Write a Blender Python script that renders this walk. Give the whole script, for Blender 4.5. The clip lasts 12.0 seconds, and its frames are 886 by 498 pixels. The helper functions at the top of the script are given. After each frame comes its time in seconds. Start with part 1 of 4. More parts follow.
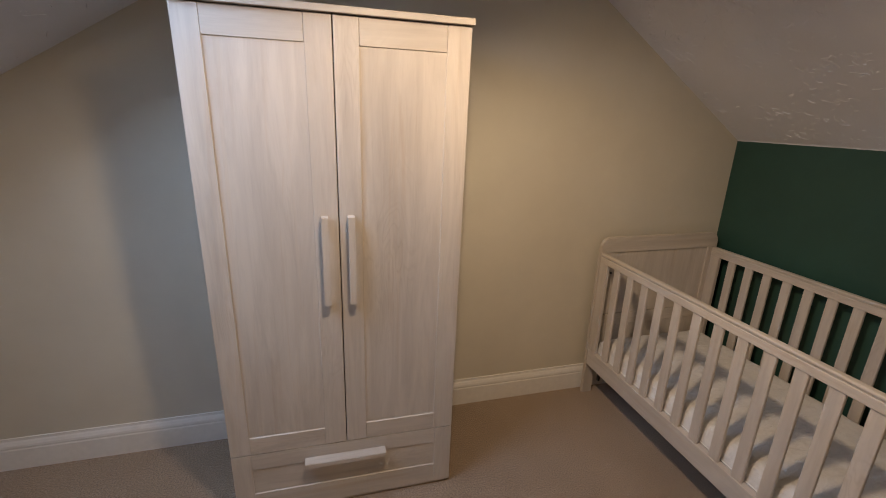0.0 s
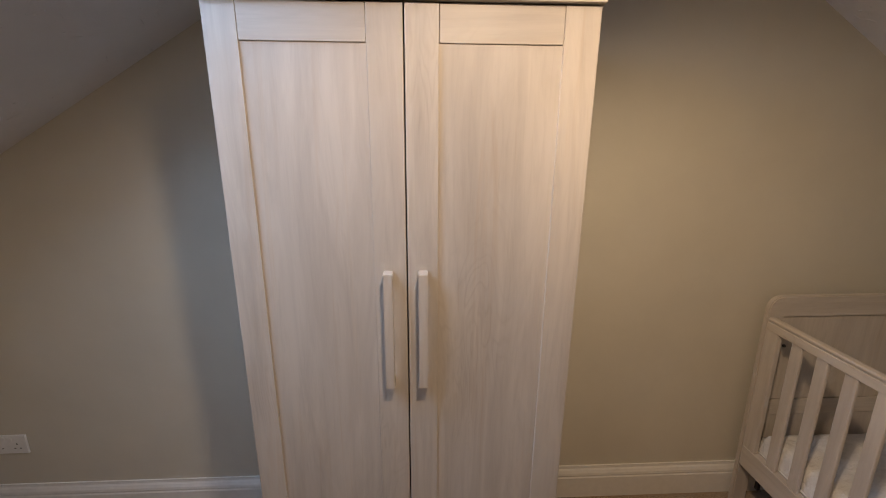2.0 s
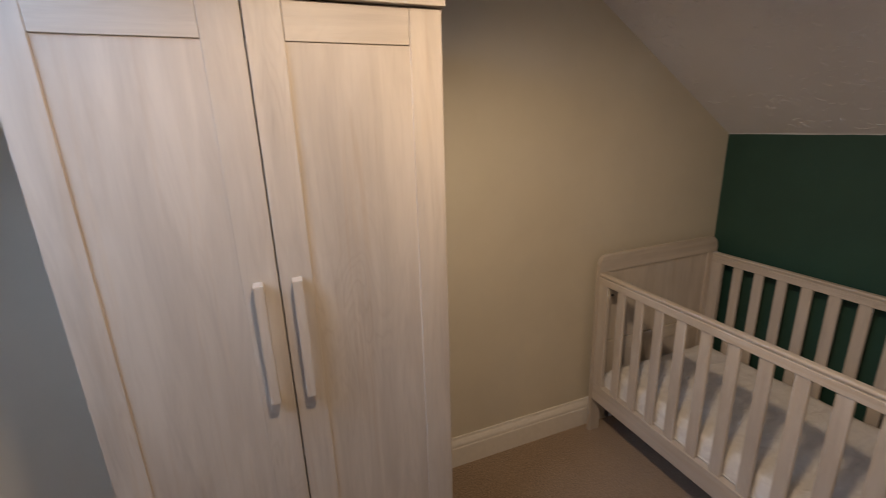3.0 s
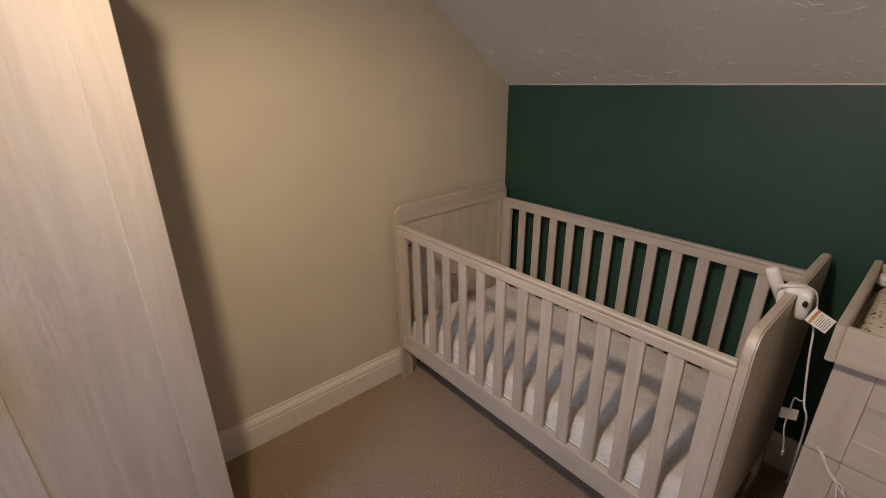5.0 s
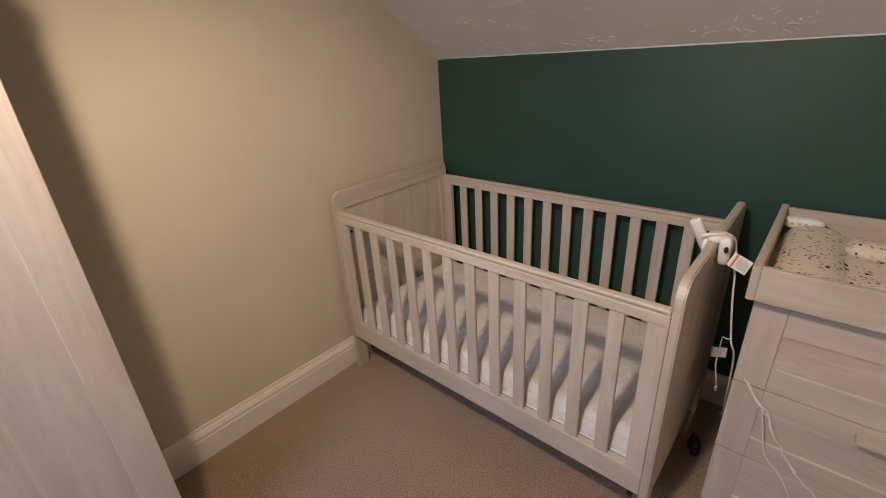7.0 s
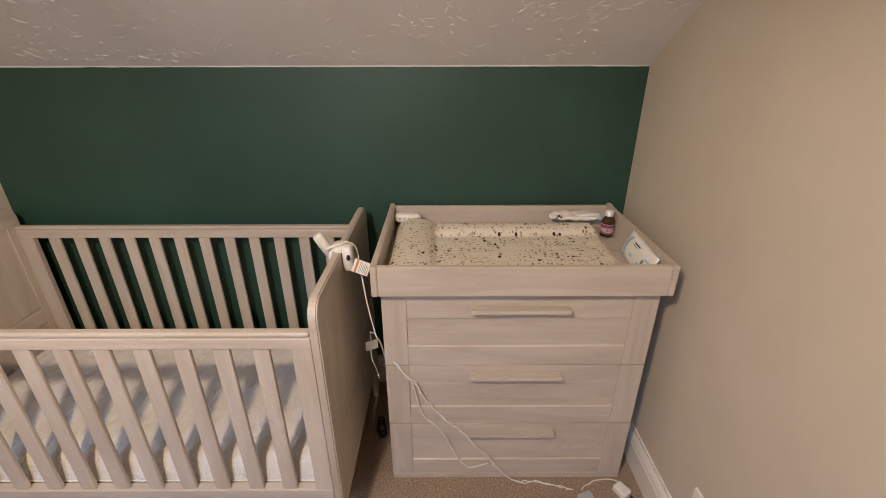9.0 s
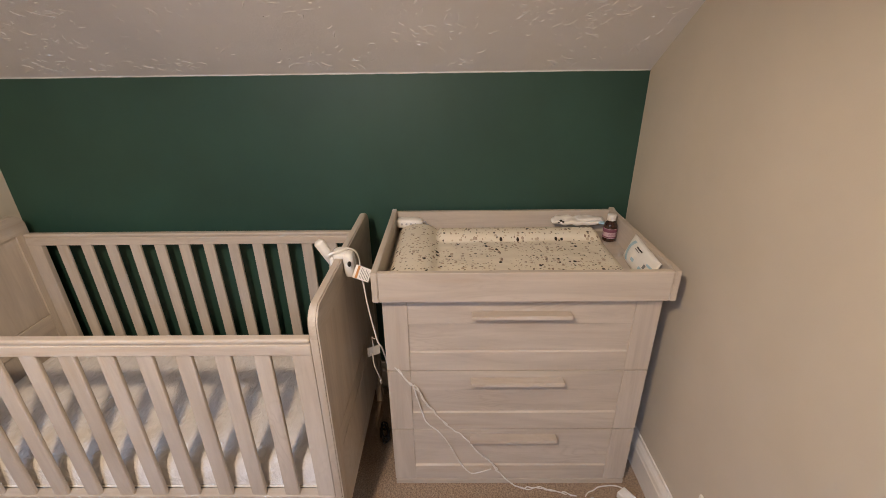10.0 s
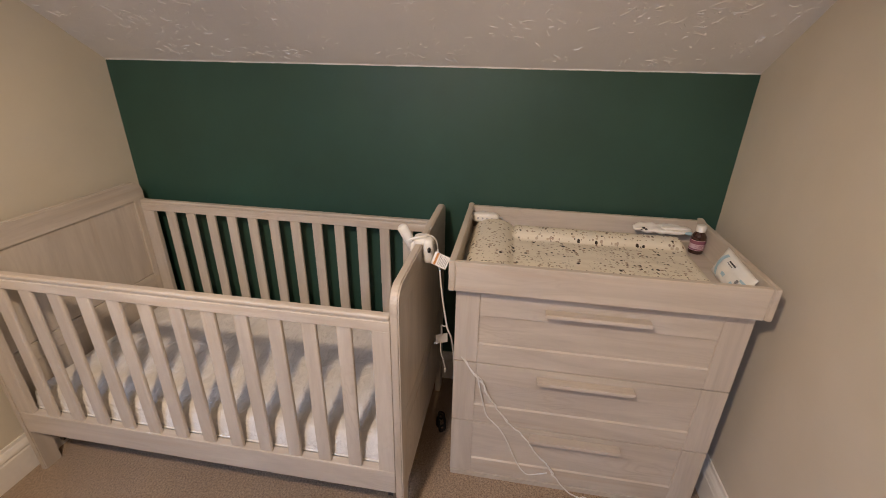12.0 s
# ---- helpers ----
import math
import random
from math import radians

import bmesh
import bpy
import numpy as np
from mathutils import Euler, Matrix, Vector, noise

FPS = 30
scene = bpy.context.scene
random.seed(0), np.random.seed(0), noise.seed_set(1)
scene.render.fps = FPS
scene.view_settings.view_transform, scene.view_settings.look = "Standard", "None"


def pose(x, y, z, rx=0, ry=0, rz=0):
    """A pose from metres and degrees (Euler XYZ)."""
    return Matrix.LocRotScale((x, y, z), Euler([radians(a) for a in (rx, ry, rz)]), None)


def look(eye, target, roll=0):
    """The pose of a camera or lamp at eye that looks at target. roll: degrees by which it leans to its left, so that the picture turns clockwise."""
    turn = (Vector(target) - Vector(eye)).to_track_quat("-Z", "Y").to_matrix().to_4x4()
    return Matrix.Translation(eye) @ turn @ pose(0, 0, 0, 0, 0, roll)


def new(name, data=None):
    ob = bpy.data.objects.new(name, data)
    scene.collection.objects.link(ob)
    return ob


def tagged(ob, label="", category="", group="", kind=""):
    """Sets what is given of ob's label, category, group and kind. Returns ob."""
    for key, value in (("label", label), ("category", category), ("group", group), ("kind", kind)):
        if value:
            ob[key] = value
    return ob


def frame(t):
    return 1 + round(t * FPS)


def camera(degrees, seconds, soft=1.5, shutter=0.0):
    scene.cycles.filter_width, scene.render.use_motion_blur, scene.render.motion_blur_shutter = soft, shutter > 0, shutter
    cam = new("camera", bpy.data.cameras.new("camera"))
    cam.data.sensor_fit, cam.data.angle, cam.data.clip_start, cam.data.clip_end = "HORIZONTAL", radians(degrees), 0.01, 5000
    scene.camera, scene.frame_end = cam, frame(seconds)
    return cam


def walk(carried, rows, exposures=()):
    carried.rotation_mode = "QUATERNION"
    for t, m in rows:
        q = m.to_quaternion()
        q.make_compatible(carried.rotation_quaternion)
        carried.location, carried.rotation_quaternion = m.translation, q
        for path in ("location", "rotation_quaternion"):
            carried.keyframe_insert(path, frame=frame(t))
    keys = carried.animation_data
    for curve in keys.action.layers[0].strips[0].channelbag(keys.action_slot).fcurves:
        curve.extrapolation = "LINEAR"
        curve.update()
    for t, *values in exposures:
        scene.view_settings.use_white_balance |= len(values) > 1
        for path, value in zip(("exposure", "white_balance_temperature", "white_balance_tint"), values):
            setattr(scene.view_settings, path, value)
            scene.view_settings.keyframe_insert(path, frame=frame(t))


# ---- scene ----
cam = camera(91.5, 12.0, soft=0.7, shutter=0.2)
PATH = [
    (0, (-2.269, -2.018, 1.58), (-1.767, -0.174, 0.99), 1.6),
    (0.5, (-2.29, -1.925, 1.594), (-1.853, -0.056, 1.03), 0.8),
    (1, (-2.29, -1.828, 1.604), (-1.977, 0.071, 1.059), 0.0),
    (1.5, (-2.236, -1.692, 1.603), (-2.09, 0.235, 1.087), -0.8),
    (2, (-2.19, -1.594, 1.578), (-2.109, 0.339, 1.071), -0.1),
    (2.5, (-2.183, -1.592, 1.586), (-1.974, 0.329, 1.07), -0.5),
    (3, (-2.213, -1.612, 1.594), (-1.533, 0.185, 1.038), -2.3),
    (3.5, (-2.214, -1.65, 1.578), (-1.158, -0.082, 0.926), 0.4),
    (5.5, (-1.867, -1.701, 1.521), (-0.64, -0.304, 0.781), -2.0),
    (6, (-1.869, -1.699, 1.525), (-0.618, -0.34, 0.757), -4.6),
    (6.5, (-1.888, -1.7, 1.513), (-0.589, -0.398, 0.726), -3.9),
    (7, (-1.897, -1.701, 1.507), (-0.555, -0.464, 0.689), -3.6),
    (7.5, (-1.83, -1.766, 1.518), (-0.238, -0.885, 0.687), -2.7),
    (7.7, (-1.825, -1.77, 1.515), (-0.114, -1.153, 0.684), -2.2),
    (9.3, (-1.747, -1.854, 1.54), (0.074, -1.865, 0.713), -0.2),
    (9.5, (-1.75, -1.858, 1.542), (0.072, -1.868, 0.718), -0.4),
    (10, (-1.754, -1.858, 1.542), (0.073, -1.831, 0.73), -0.8),
    (10.5, (-1.756, -1.86, 1.545), (0.072, -1.816, 0.735), -1.3),
    (11, (-1.753, -1.858, 1.541), (0.075, -1.807, 0.734), -1.5),
    (11.5, (-1.761, -1.838, 1.535), (0.064, -1.701, 0.728), -0.7),
    (12, (-1.785, -1.788, 1.517), (0.023, -1.503, 0.711), 1.2),
]
EXPOSURES = [
    (0.0, 0.30, 6800, 11), (1.5, 0.16, 6800, 11), (2.5, 0.06, 6850, 12), (3.7, 0.01, 6900, 12), (5.3, 0.54, 6480, 12), (6.5, 0.71, 6430, 12),
    (7.5, 0.83, 6440, 12), (9.3, 1.12, 6540, 12), (11.0, 1.13, 6560, 12), (12.0, 1.05, 6600, 13),
]
walk(cam, [(t, look(eye, target, roll)) for t, eye, target, roll in PATH], EXPOSURES)

# ---- light ----
world = bpy.data.worlds.new("sky_world")
scene.world = world
world.use_nodes = True
_sky = world.node_tree.nodes.new("ShaderNodeTexSky")
_sky.sky_type = "NISHITA"
_sky.sun_disc = False
_sky.sun_elevation = radians(8)
_sky.sun_rotation = radians(90)
world.node_tree.links.new(_sky.outputs[0], world.node_tree.nodes["Background"].inputs[0])
world.node_tree.nodes["Background"].inputs[1].default_value = 0.12

LAMP = (-2.02, -1.30, 2.15)
# three heads of one fitting: where each one sits, where it points, watts, cone and softness
HEADS = [
    ((-2.025, -1.300, 2.150), (-1.90, -1.30, 0.0), 35, 166, 0.42),
    ((-1.995, -1.255, 2.160), (-0.86, 0.0, 0.95), 24, 74, 1.0),
    ((-1.995, -1.345, 2.160), (-0.55, -2.05, 0.75), 15.5, 108, 0.90),
]
for _eye, _aim, _watts, _cone, _blend in HEADS:
    _spot = bpy.data.lights.new("ceiling_lamp_light", "SPOT")
    _spot.energy = _watts
    _spot.color = (1.0, 0.765, 0.535)
    _spot.shadow_soft_size = 0.045
    _spot.spot_size = radians(_cone)
    _spot.spot_blend = _blend
    new("ceiling_lamp_light", _spot).matrix_world = look(_eye, _aim)

# daylight standing in the skylight's opening
_area = bpy.data.lights.new("skylight_daylight", "AREA")
_area.shape = "RECTANGLE"
_area.size, _area.size_y = 0.74, 0.86
_area.energy = 13.0
_area.color = (0.44, 0.64, 1.0)
_o = new("skylight_daylight", _area)
_o.matrix_world = look((-3.14, -1.04, 2.24), (-2.64, -1.04, 1.38))


# ---- materials ----
def material(name, rough=0.6, metal=0.0):
    m = bpy.data.materials.new(name)
    m.use_nodes = True
    t = m.node_tree
    b = t.nodes["Principled BSDF"]
    b.inputs["Roughness"].default_value = rough
    b.inputs["Metallic"].default_value = metal
    return m, t, b


def node(t, kind, **values):
    n = t.nodes.new(kind)
    for key, value in values.items():
        n.inputs[key].default_value = value
    return n


def ramp(t, fac, stops):
    r = t.nodes.new("ShaderNodeValToRGB")
    e = r.color_ramp.elements
    while len(e) < len(stops):
        e.new(0.5)
    for k, (p, c) in enumerate(stops):
        e[k].position = p
        e[k].color = (*c, 1)
    t.links.new(fac, r.inputs[0])
    return r.outputs[0]


def mixed(t, kind, fac, a, b):
    n = t.nodes.new("ShaderNodeMix")
    n.data_type, n.blend_type = "RGBA", kind
    if isinstance(fac, float):
        n.inputs[0].default_value = fac
    else:
        t.links.new(fac, n.inputs[0])
    for slot, v in ((6, a), (7, b)):
        if isinstance(v, tuple):
            n.inputs[slot].default_value = (*v, 1)
        else:
            t.links.new(v, n.inputs[slot])
    return n.outputs[2]


def bumped(t, b, height, strength, distance):
    n = t.nodes.new("ShaderNodeBump")
    n.inputs["Strength"].default_value = strength
    n.inputs["Distance"].default_value = distance
    t.links.new(height, n.inputs["Height"])
    t.links.new(n.outputs[0], b.inputs["Normal"])
    return n


def coords(t, scale=(1, 1, 1), vary=0.0):
    c = t.nodes.new("ShaderNodeTexCoord")
    mp = t.nodes.new("ShaderNodeMapping")
    mp.inputs["Scale"].default_value = scale
    t.links.new(c.outputs["Object"], mp.inputs["Vector"])
    if vary:
        info = t.nodes.new("ShaderNodeObjectInfo")
        mul = t.nodes.new("ShaderNodeMath")
        mul.operation = "MULTIPLY"
        mul.inputs[1].default_value = vary
        t.links.new(info.outputs["Random"], mul.inputs[0])
        comb = t.nodes.new("ShaderNodeCombineXYZ")
        for k in range(3):
            t.links.new(mul.outputs[0], comb.inputs[k])
        t.links.new(comb.outputs[0], mp.inputs["Location"])
    return mp.outputs[0]


def noise_tex(t, vec, scale, detail=4.0, rough=0.5, distortion=0.0):
    n = node(t, "ShaderNodeTexNoise", Scale=scale, Detail=detail, Roughness=rough, Distortion=distortion)
    t.links.new(vec, n.inputs["Vector"])
    return n.outputs[0]


def washed_wood(name, axis, light=(0.570, 0.510, 0.441), dark=(0.466, 0.411, 0.353)):
    """Whitewashed oak foil with the grain along one axis."""
    m, t, b = material(name, 0.42)
    k = "xyz".index(axis)
    wide, fine, fleck = [13.0] * 3, [85.0] * 3, [24.0] * 3
    wide[k], fine[k], fleck[k] = 1.5, 6.0, 1.1
    a = noise_tex(t, coords(t, wide, 37.0), 1.0, 5.0, 0.62, 0.9)
    f = noise_tex(t, coords(t, fine, 11.0), 1.0, 3.0, 0.6, 0.5)
    s = noise_tex(t, coords(t, fleck, 53.0), 1.0, 4.0, 0.6, 0.8)
    mid = tuple((p + q) / 2 for p, q in zip(light, dark))
    base = ramp(t, a, [(0.30, dark), (0.46, mid), (0.60, light), (0.80, tuple(min(1, c * 1.05) for c in light))])
    pores = ramp(t, f, [(0.30, (0.86, 0.85, 0.84)), (0.50, (1, 1, 1))])
    col = mixed(t, "MULTIPLY", 0.42, base, pores)
    warm = ramp(t, s, [(0.57, (1, 1, 1)), (0.70, (0.93, 0.85, 0.76))])
    col = mixed(t, "MULTIPLY", 0.6, col, warm)
    # cathedral figure that comes and goes along the board
    figure = [7.0] * 3
    figure[k] = 1.5
    band = node(t, "ShaderNodeTexNoise", Scale=1.0, Detail=2.0, Roughness=0.5, Distortion=2.4)
    t.links.new(coords(t, figure, 71.0), band.inputs["Vector"])
    wave = t.nodes.new("ShaderNodeMath")
    wave.operation = "PINGPONG"
    wave.inputs[1].default_value = 0.055
    t.links.new(band.outputs[0], wave.inputs[0])
    rings = ramp(t, wave.outputs[0], [(0.0, (0.90, 0.885, 0.87)), (0.030, (1, 1, 1))])
    patch = ramp(t, noise_tex(t, coords(t, [2.6 if q != k else 1.9 for q in range(3)], 19.0), 1.0, 2.0), [(0.53, (0, 0, 0)), (0.68, (1, 1, 1))])
    col = mixed(t, "MULTIPLY", patch, col, rings)
    t.links.new(col, b.inputs["Base Color"])
    bumped(t, b, f, 0.12, 0.0008)
    return m


def painted(name, colour, rough, patch=0.05, roller=0.25):
    """Emulsion with roller stipple and faint patches."""
    m, t, b = material(name, rough)
    v = coords(t)
    big = noise_tex(t, v, 2.3, 5.0, 0.6)
    lo = tuple(c * (1 - patch) for c in colour)
    hi = tuple(min(1, c * (1 + patch)) for c in colour)
    col = ramp(t, big, [(0.3, lo), (0.7, hi)])
    t.links.new(col, b.inputs["Base Color"])
    st = noise_tex(t, v, 260.0, 3.0, 0.6)
    lump = noise_tex(t, v, 22.0, 3.0, 0.5)
    add = t.nodes.new("ShaderNodeMath")
    add.operation = "ADD"
    t.links.new(st, add.inputs[0])
    t.links.new(lump, add.inputs[1])
    bumped(t, b, add.outputs[0], roller, 0.0012)
    return m


def plain(name, colour, rough=0.5, metal=0.0, speck=0.04):
    m, t, b = material(name, rough, metal)
    n = noise_tex(t, coords(t), 40.0, 3.0)
    t.links.new(ramp(t, n, [(0.3, tuple(c * (1 - speck) for c in colour)), (0.7, tuple(min(1, c * (1 + speck)) for c in colour))]), b.inputs["Base Color"])
    return m


WOOD_X, WOOD_Y, WOOD_Z = (washed_wood("washed_oak_" + a, a) for a in "xyz")
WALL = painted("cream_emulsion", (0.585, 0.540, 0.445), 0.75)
# same cream, a touch darker and pinker on the south wall
SOUTH_WALL = painted("south_cream_emulsion", (0.550, 0.500, 0.420), 0.75)
GREEN = painted("dark_green_emulsion", (0.020, 0.064, 0.048), 0.5, 0.14, 0.35)
CEILING = painted("ceiling_emulsion", (0.73, 0.715, 0.72), 0.8, 0.05, 0.4)


def trowelled(m):
    """Adds broad trowel marks to the ceiling's stipple."""
    t = m.node_tree
    b = t.nodes["Principled BSDF"]
    n1 = noise_tex(t, coords(t), 34.0, 6.0, 0.65, 1.8)
    n2 = noise_tex(t, coords(t, (1, 1, 1)), 6.0, 2.0)
    mul = t.nodes.new("ShaderNodeMath")
    mul.operation = "MULTIPLY"
    t.links.new(n1, mul.inputs[0])
    t.links.new(n2, mul.inputs[1])
    old = b.inputs["Normal"].links[0].from_socket
    n = bumped(t, b, mul.outputs[0], 0.28, 0.009)
    t.links.new(old, n.inputs["Normal"])


trowelled(CEILING)
GLOSS = plain("white_gloss_paint", (0.76, 0.73, 0.68), 0.3, 0, 0.03)
PLASTIC = plain("white_plastic", (0.78, 0.77, 0.74), 0.35, 0, 0.02)
GREY_PLASTIC = plain("grey_plastic", (0.42, 0.43, 0.46), 0.4)
BLACK = plain("black_plastic", (0.012, 0.012, 0.013), 0.3)
RUBBER = plain("black_cable_rubber", (0.030, 0.027, 0.026), 0.9)
DARK_METAL = plain("dark_metal", (0.05, 0.05, 0.055), 0.45, 0.8)
CABLE = plain("white_cable_sheath", (0.74, 0.72, 0.69), 0.45)
BOTTLE = plain("brown_bottle_glass", (0.035, 0.012, 0.008), 0.12)
BOTTLE.node_tree.nodes["Principled BSDF"].inputs["Coat Weight"].default_value = 0.6
LABEL = plain("pink_paper_label", (0.55, 0.40, 0.44), 0.6)
LABEL_DARK = plain("plum_print", (0.20, 0.07, 0.11), 0.6)
PAPER = plain("white_paper", (0.80, 0.78, 0.74), 0.7)
ORANGE = plain("orange_print", (0.55, 0.25, 0.08), 0.6)
PRINT = plain("grey_print", (0.22, 0.22, 0.23), 0.6)
BLUE = plain("pale_blue_film", (0.36, 0.55, 0.66), 0.3)


def carpet_material():
    m, t, b = material("beige_carpet", 0.95)
    v = coords(t)
    tuft = node(t, "ShaderNodeTexVoronoi", Scale=240.0)
    t.links.new(v, tuft.inputs["Vector"])
    f = noise_tex(t, v, 140.0, 5.0, 0.8)
    p = noise_tex(t, v, 5.0, 4.0, 0.6)
    col = ramp(t, f, [(0.36, (0.170, 0.115, 0.073)), (0.5, (0.330, 0.236, 0.157)), (0.63, (0.50, 0.375, 0.264))])
    col = mixed(t, "MULTIPLY", 0.6, col, ramp(t, p, [(0.3, (0.82, 0.81, 0.80)), (0.7, (1, 1, 1))]))
    t.links.new(col, b.inputs["Base Color"])
    b.inputs["Sheen Weight"].default_value = 0.25
    add = t.nodes.new("ShaderNodeMath")
    add.operation = "SUBTRACT"
    t.links.new(f, add.inputs[0])
    t.links.new(tuft.outputs["Distance"], add.inputs[1])
    bumped(t, b, add.outputs[0], 0.7, 0.0035)
    return m


def mattress_material():
    m, t, b = material("white_quilted_cotton", 0.85)
    v = coords(t)
    w = noise_tex(t, coords(t, (14, 26, 26)), 1.0, 3.0, 0.5, 1.2)
    f = noise_tex(t, v, 300.0, 2.0)
    col = ramp(t, w, [(0.3, (0.66, 0.64, 0.62)), (0.7, (0.76, 0.74, 0.72))])
    t.links.new(col, b.inputs["Base Color"])
    add = t.nodes.new("ShaderNodeMath")
    add.operation = "MULTIPLY_ADD"
    add.inputs[1].default_value = 0.15
    t.links.new(f, add.inputs[0])
    t.links.new(w, add.inputs[2])
    bumped(t, b, add.outputs[0], 0.7, 0.012)
    return m


def terrazzo_material():
    """Cream wipe-clean cloth printed with scattered flecks."""
    m, t, b = material("terrazzo_print_vinyl", 0.6)
    v = coords(t)
    col = None
    for scale, size, rarity, colour, squash in ((54, 0.20, 0.66, (0.42, 0.335, 0.26), (0.9, 1, 1)), (72, 0.21, 0.68, (0.50, 0.42, 0.31), (1, 0.75, 1)),
                                                (60, 0.19, 0.78, (0.27, 0.20, 0.15), (0.9, 1.15, 1)), (84, 0.18, 0.80, (0.10, 0.075, 0.052), (0.9, 1, 1)), (42, 0.165, 0.74, (0.024, 0.018, 0.013), (0.85, 1, 1))):
        vo = node(t, "ShaderNodeTexVoronoi", Scale=float(scale), Randomness=1.0)
        vo.voronoi_dimensions = "2D"
        t.links.new(coords(t, squash), vo.inputs["Vector"])
        sep = t.nodes.new("ShaderNodeSeparateColor")
        t.links.new(vo.outputs["Color"], sep.inputs[0])
        # only some cells hold a fleck, and sizes differ
        lim = t.nodes.new("ShaderNodeMapRange")
        for slot, val in ((1, rarity), (2, 1.0), (3, 0.0), (4, size * 1.7)):
            lim.inputs[slot].default_value = val
        t.links.new(sep.outputs[0], lim.inputs[0])
        less = t.nodes.new("ShaderNodeMath")
        less.operation = "LESS_THAN"
        t.links.new(vo.outputs["Distance"], less.inputs[0])
        t.links.new(lim.outputs[0], less.inputs[1])
        col = mixed(t, "MIX", less.outputs[0], col if col is not None else (0.74, 0.685, 0.565), colour)
    t.links.new(col, b.inputs["Base Color"])
    b.inputs["Specular IOR Level"].default_value = 0.25
    bumped(t, b, noise_tex(t, v, 16.0, 4.0, 0.5, 0.8), 0.35, 0.006)
    return m


CARPET, MATTRESS, TERRAZZO = carpet_material(), mattress_material(), terrazzo_material()


def glass_material():
    m, t, b = material("window_glass", 0.02)
    b.inputs["Transmission Weight"].default_value = 1.0
    b.inputs["IOR"].default_value = 1.45
    return m


GLASS = glass_material()


# ---- builders ----
def base_of(o):
    p = Vector((0, 0, 0))
    while o is not None:
        p = p + o.location
        o = o.parent
    return p


def box(bm, x0, x1, y0, y1, z0, z1, bevel=0.0, seg=2):
    """A box between limits, its edges rounded."""
    x0, x1 = min(x0, x1), max(x0, x1)
    y0, y1 = min(y0, y1), max(y0, y1)
    z0, z1 = min(z0, z1), max(z0, z1)
    r = bmesh.ops.create_cube(bm, size=1.0, matrix=Matrix.Translation(((x0 + x1) / 2, (y0 + y1) / 2, (z0 + z1) / 2)) @ Matrix.Diagonal((x1 - x0, y1 - y0, z1 - z0, 1)))
    if bevel:
        edges = list({e for v in r["verts"] for e in v.link_edges})
        bmesh.ops.bevel(bm, geom=edges, offset=bevel, segments=seg, affect="EDGES", profile=0.5)
    return bm


def boxes(*args, bevel=0.0, seg=2):
    bm = bmesh.new()
    for a in args:
        box(bm, *a, bevel=bevel, seg=seg)
    return bm


def outline(points, depth, place):
    """A flat outline in (u, v) thickened by depth; place(u, v, w) gives the point."""
    bm = bmesh.new()
    a = [bm.verts.new(place(u, v, 0)) for u, v in points]
    b = [bm.verts.new(place(u, v, depth)) for u, v in points]
    bm.faces.new(a)
    bm.faces.new(b[::-1])
    n = len(points)
    for i in range(n):
        bm.faces.new((a[(i + 1) % n], a[i], b[i], b[(i + 1) % n]))
    bmesh.ops.recalc_face_normals(bm, faces=bm.faces[:])
    return bm


def lathe(profile, centre, segments=28):
    """Turned round a vertical axis: (radius, height) pairs."""
    bm = bmesh.new()
    rings = []
    for r, z in profile:
        rings.append([bm.verts.new((centre[0] + r * math.cos(2 * math.pi * k / segments), centre[1] + r * math.sin(2 * math.pi * k / segments), centre[2] + z)) for k in range(segments)])
    for p, q in zip(rings, rings[1:]):
        for k in range(segments):
            bm.faces.new((p[k], p[(k + 1) % segments], q[(k + 1) % segments], q[k]))
    bm.faces.new(rings[0][::-1])
    bm.faces.new(rings[-1])
    return bm


def smooth_path(points, steps=8):
    pts = [Vector(p) for p in points]
    out = []
    for i in range(len(pts) - 1):
        p0, p1, p2, p3 = pts[max(i - 1, 0)], pts[i], pts[i + 1], pts[min(i + 2, len(pts) - 1)]
        for k in range(steps):
            s = k / steps
            out.append(0.5 * ((2 * p1) + (p2 - p0) * s + (2 * p0 - 5 * p1 + 4 * p2 - p3) * s * s + (3 * p1 - p0 - 3 * p2 + p3) * s ** 3))
    out.append(pts[-1])
    return out


def tube(points, radius, segments=8, steps=8):
    """A round cord along a smooth line."""
    bm = bmesh.new()
    path = smooth_path(points, steps)
    rings = []
    for i, p in enumerate(path):
        d = (path[min(i + 1, len(path) - 1)] - path[max(i - 1, 0)]).normalized()
        side = d.cross(Vector((0.31, 0.2, 0.93))).normalized()
        up = side.cross(d)
        rings.append([bm.verts.new(p + radius * (math.cos(2 * math.pi * k / segments) * side + math.sin(2 * math.pi * k / segments) * up)) for k in range(segments)])
    for a, b in zip(rings, rings[1:]):
        for k in range(segments):
            bm.faces.new((a[k], a[(k + 1) % segments], b[(k + 1) % segments], b[k]))
    bm.faces.new(rings[0][::-1])
    bm.faces.new(rings[-1])
    for f in bm.faces:
        f.smooth = True
    return bm


def soft(bm):
    for f in bm.faces:
        f.smooth = True
    return bm


def turned(bm, m):
    bmesh.ops.transform(bm, matrix=m, verts=bm.verts[:])
    return bm


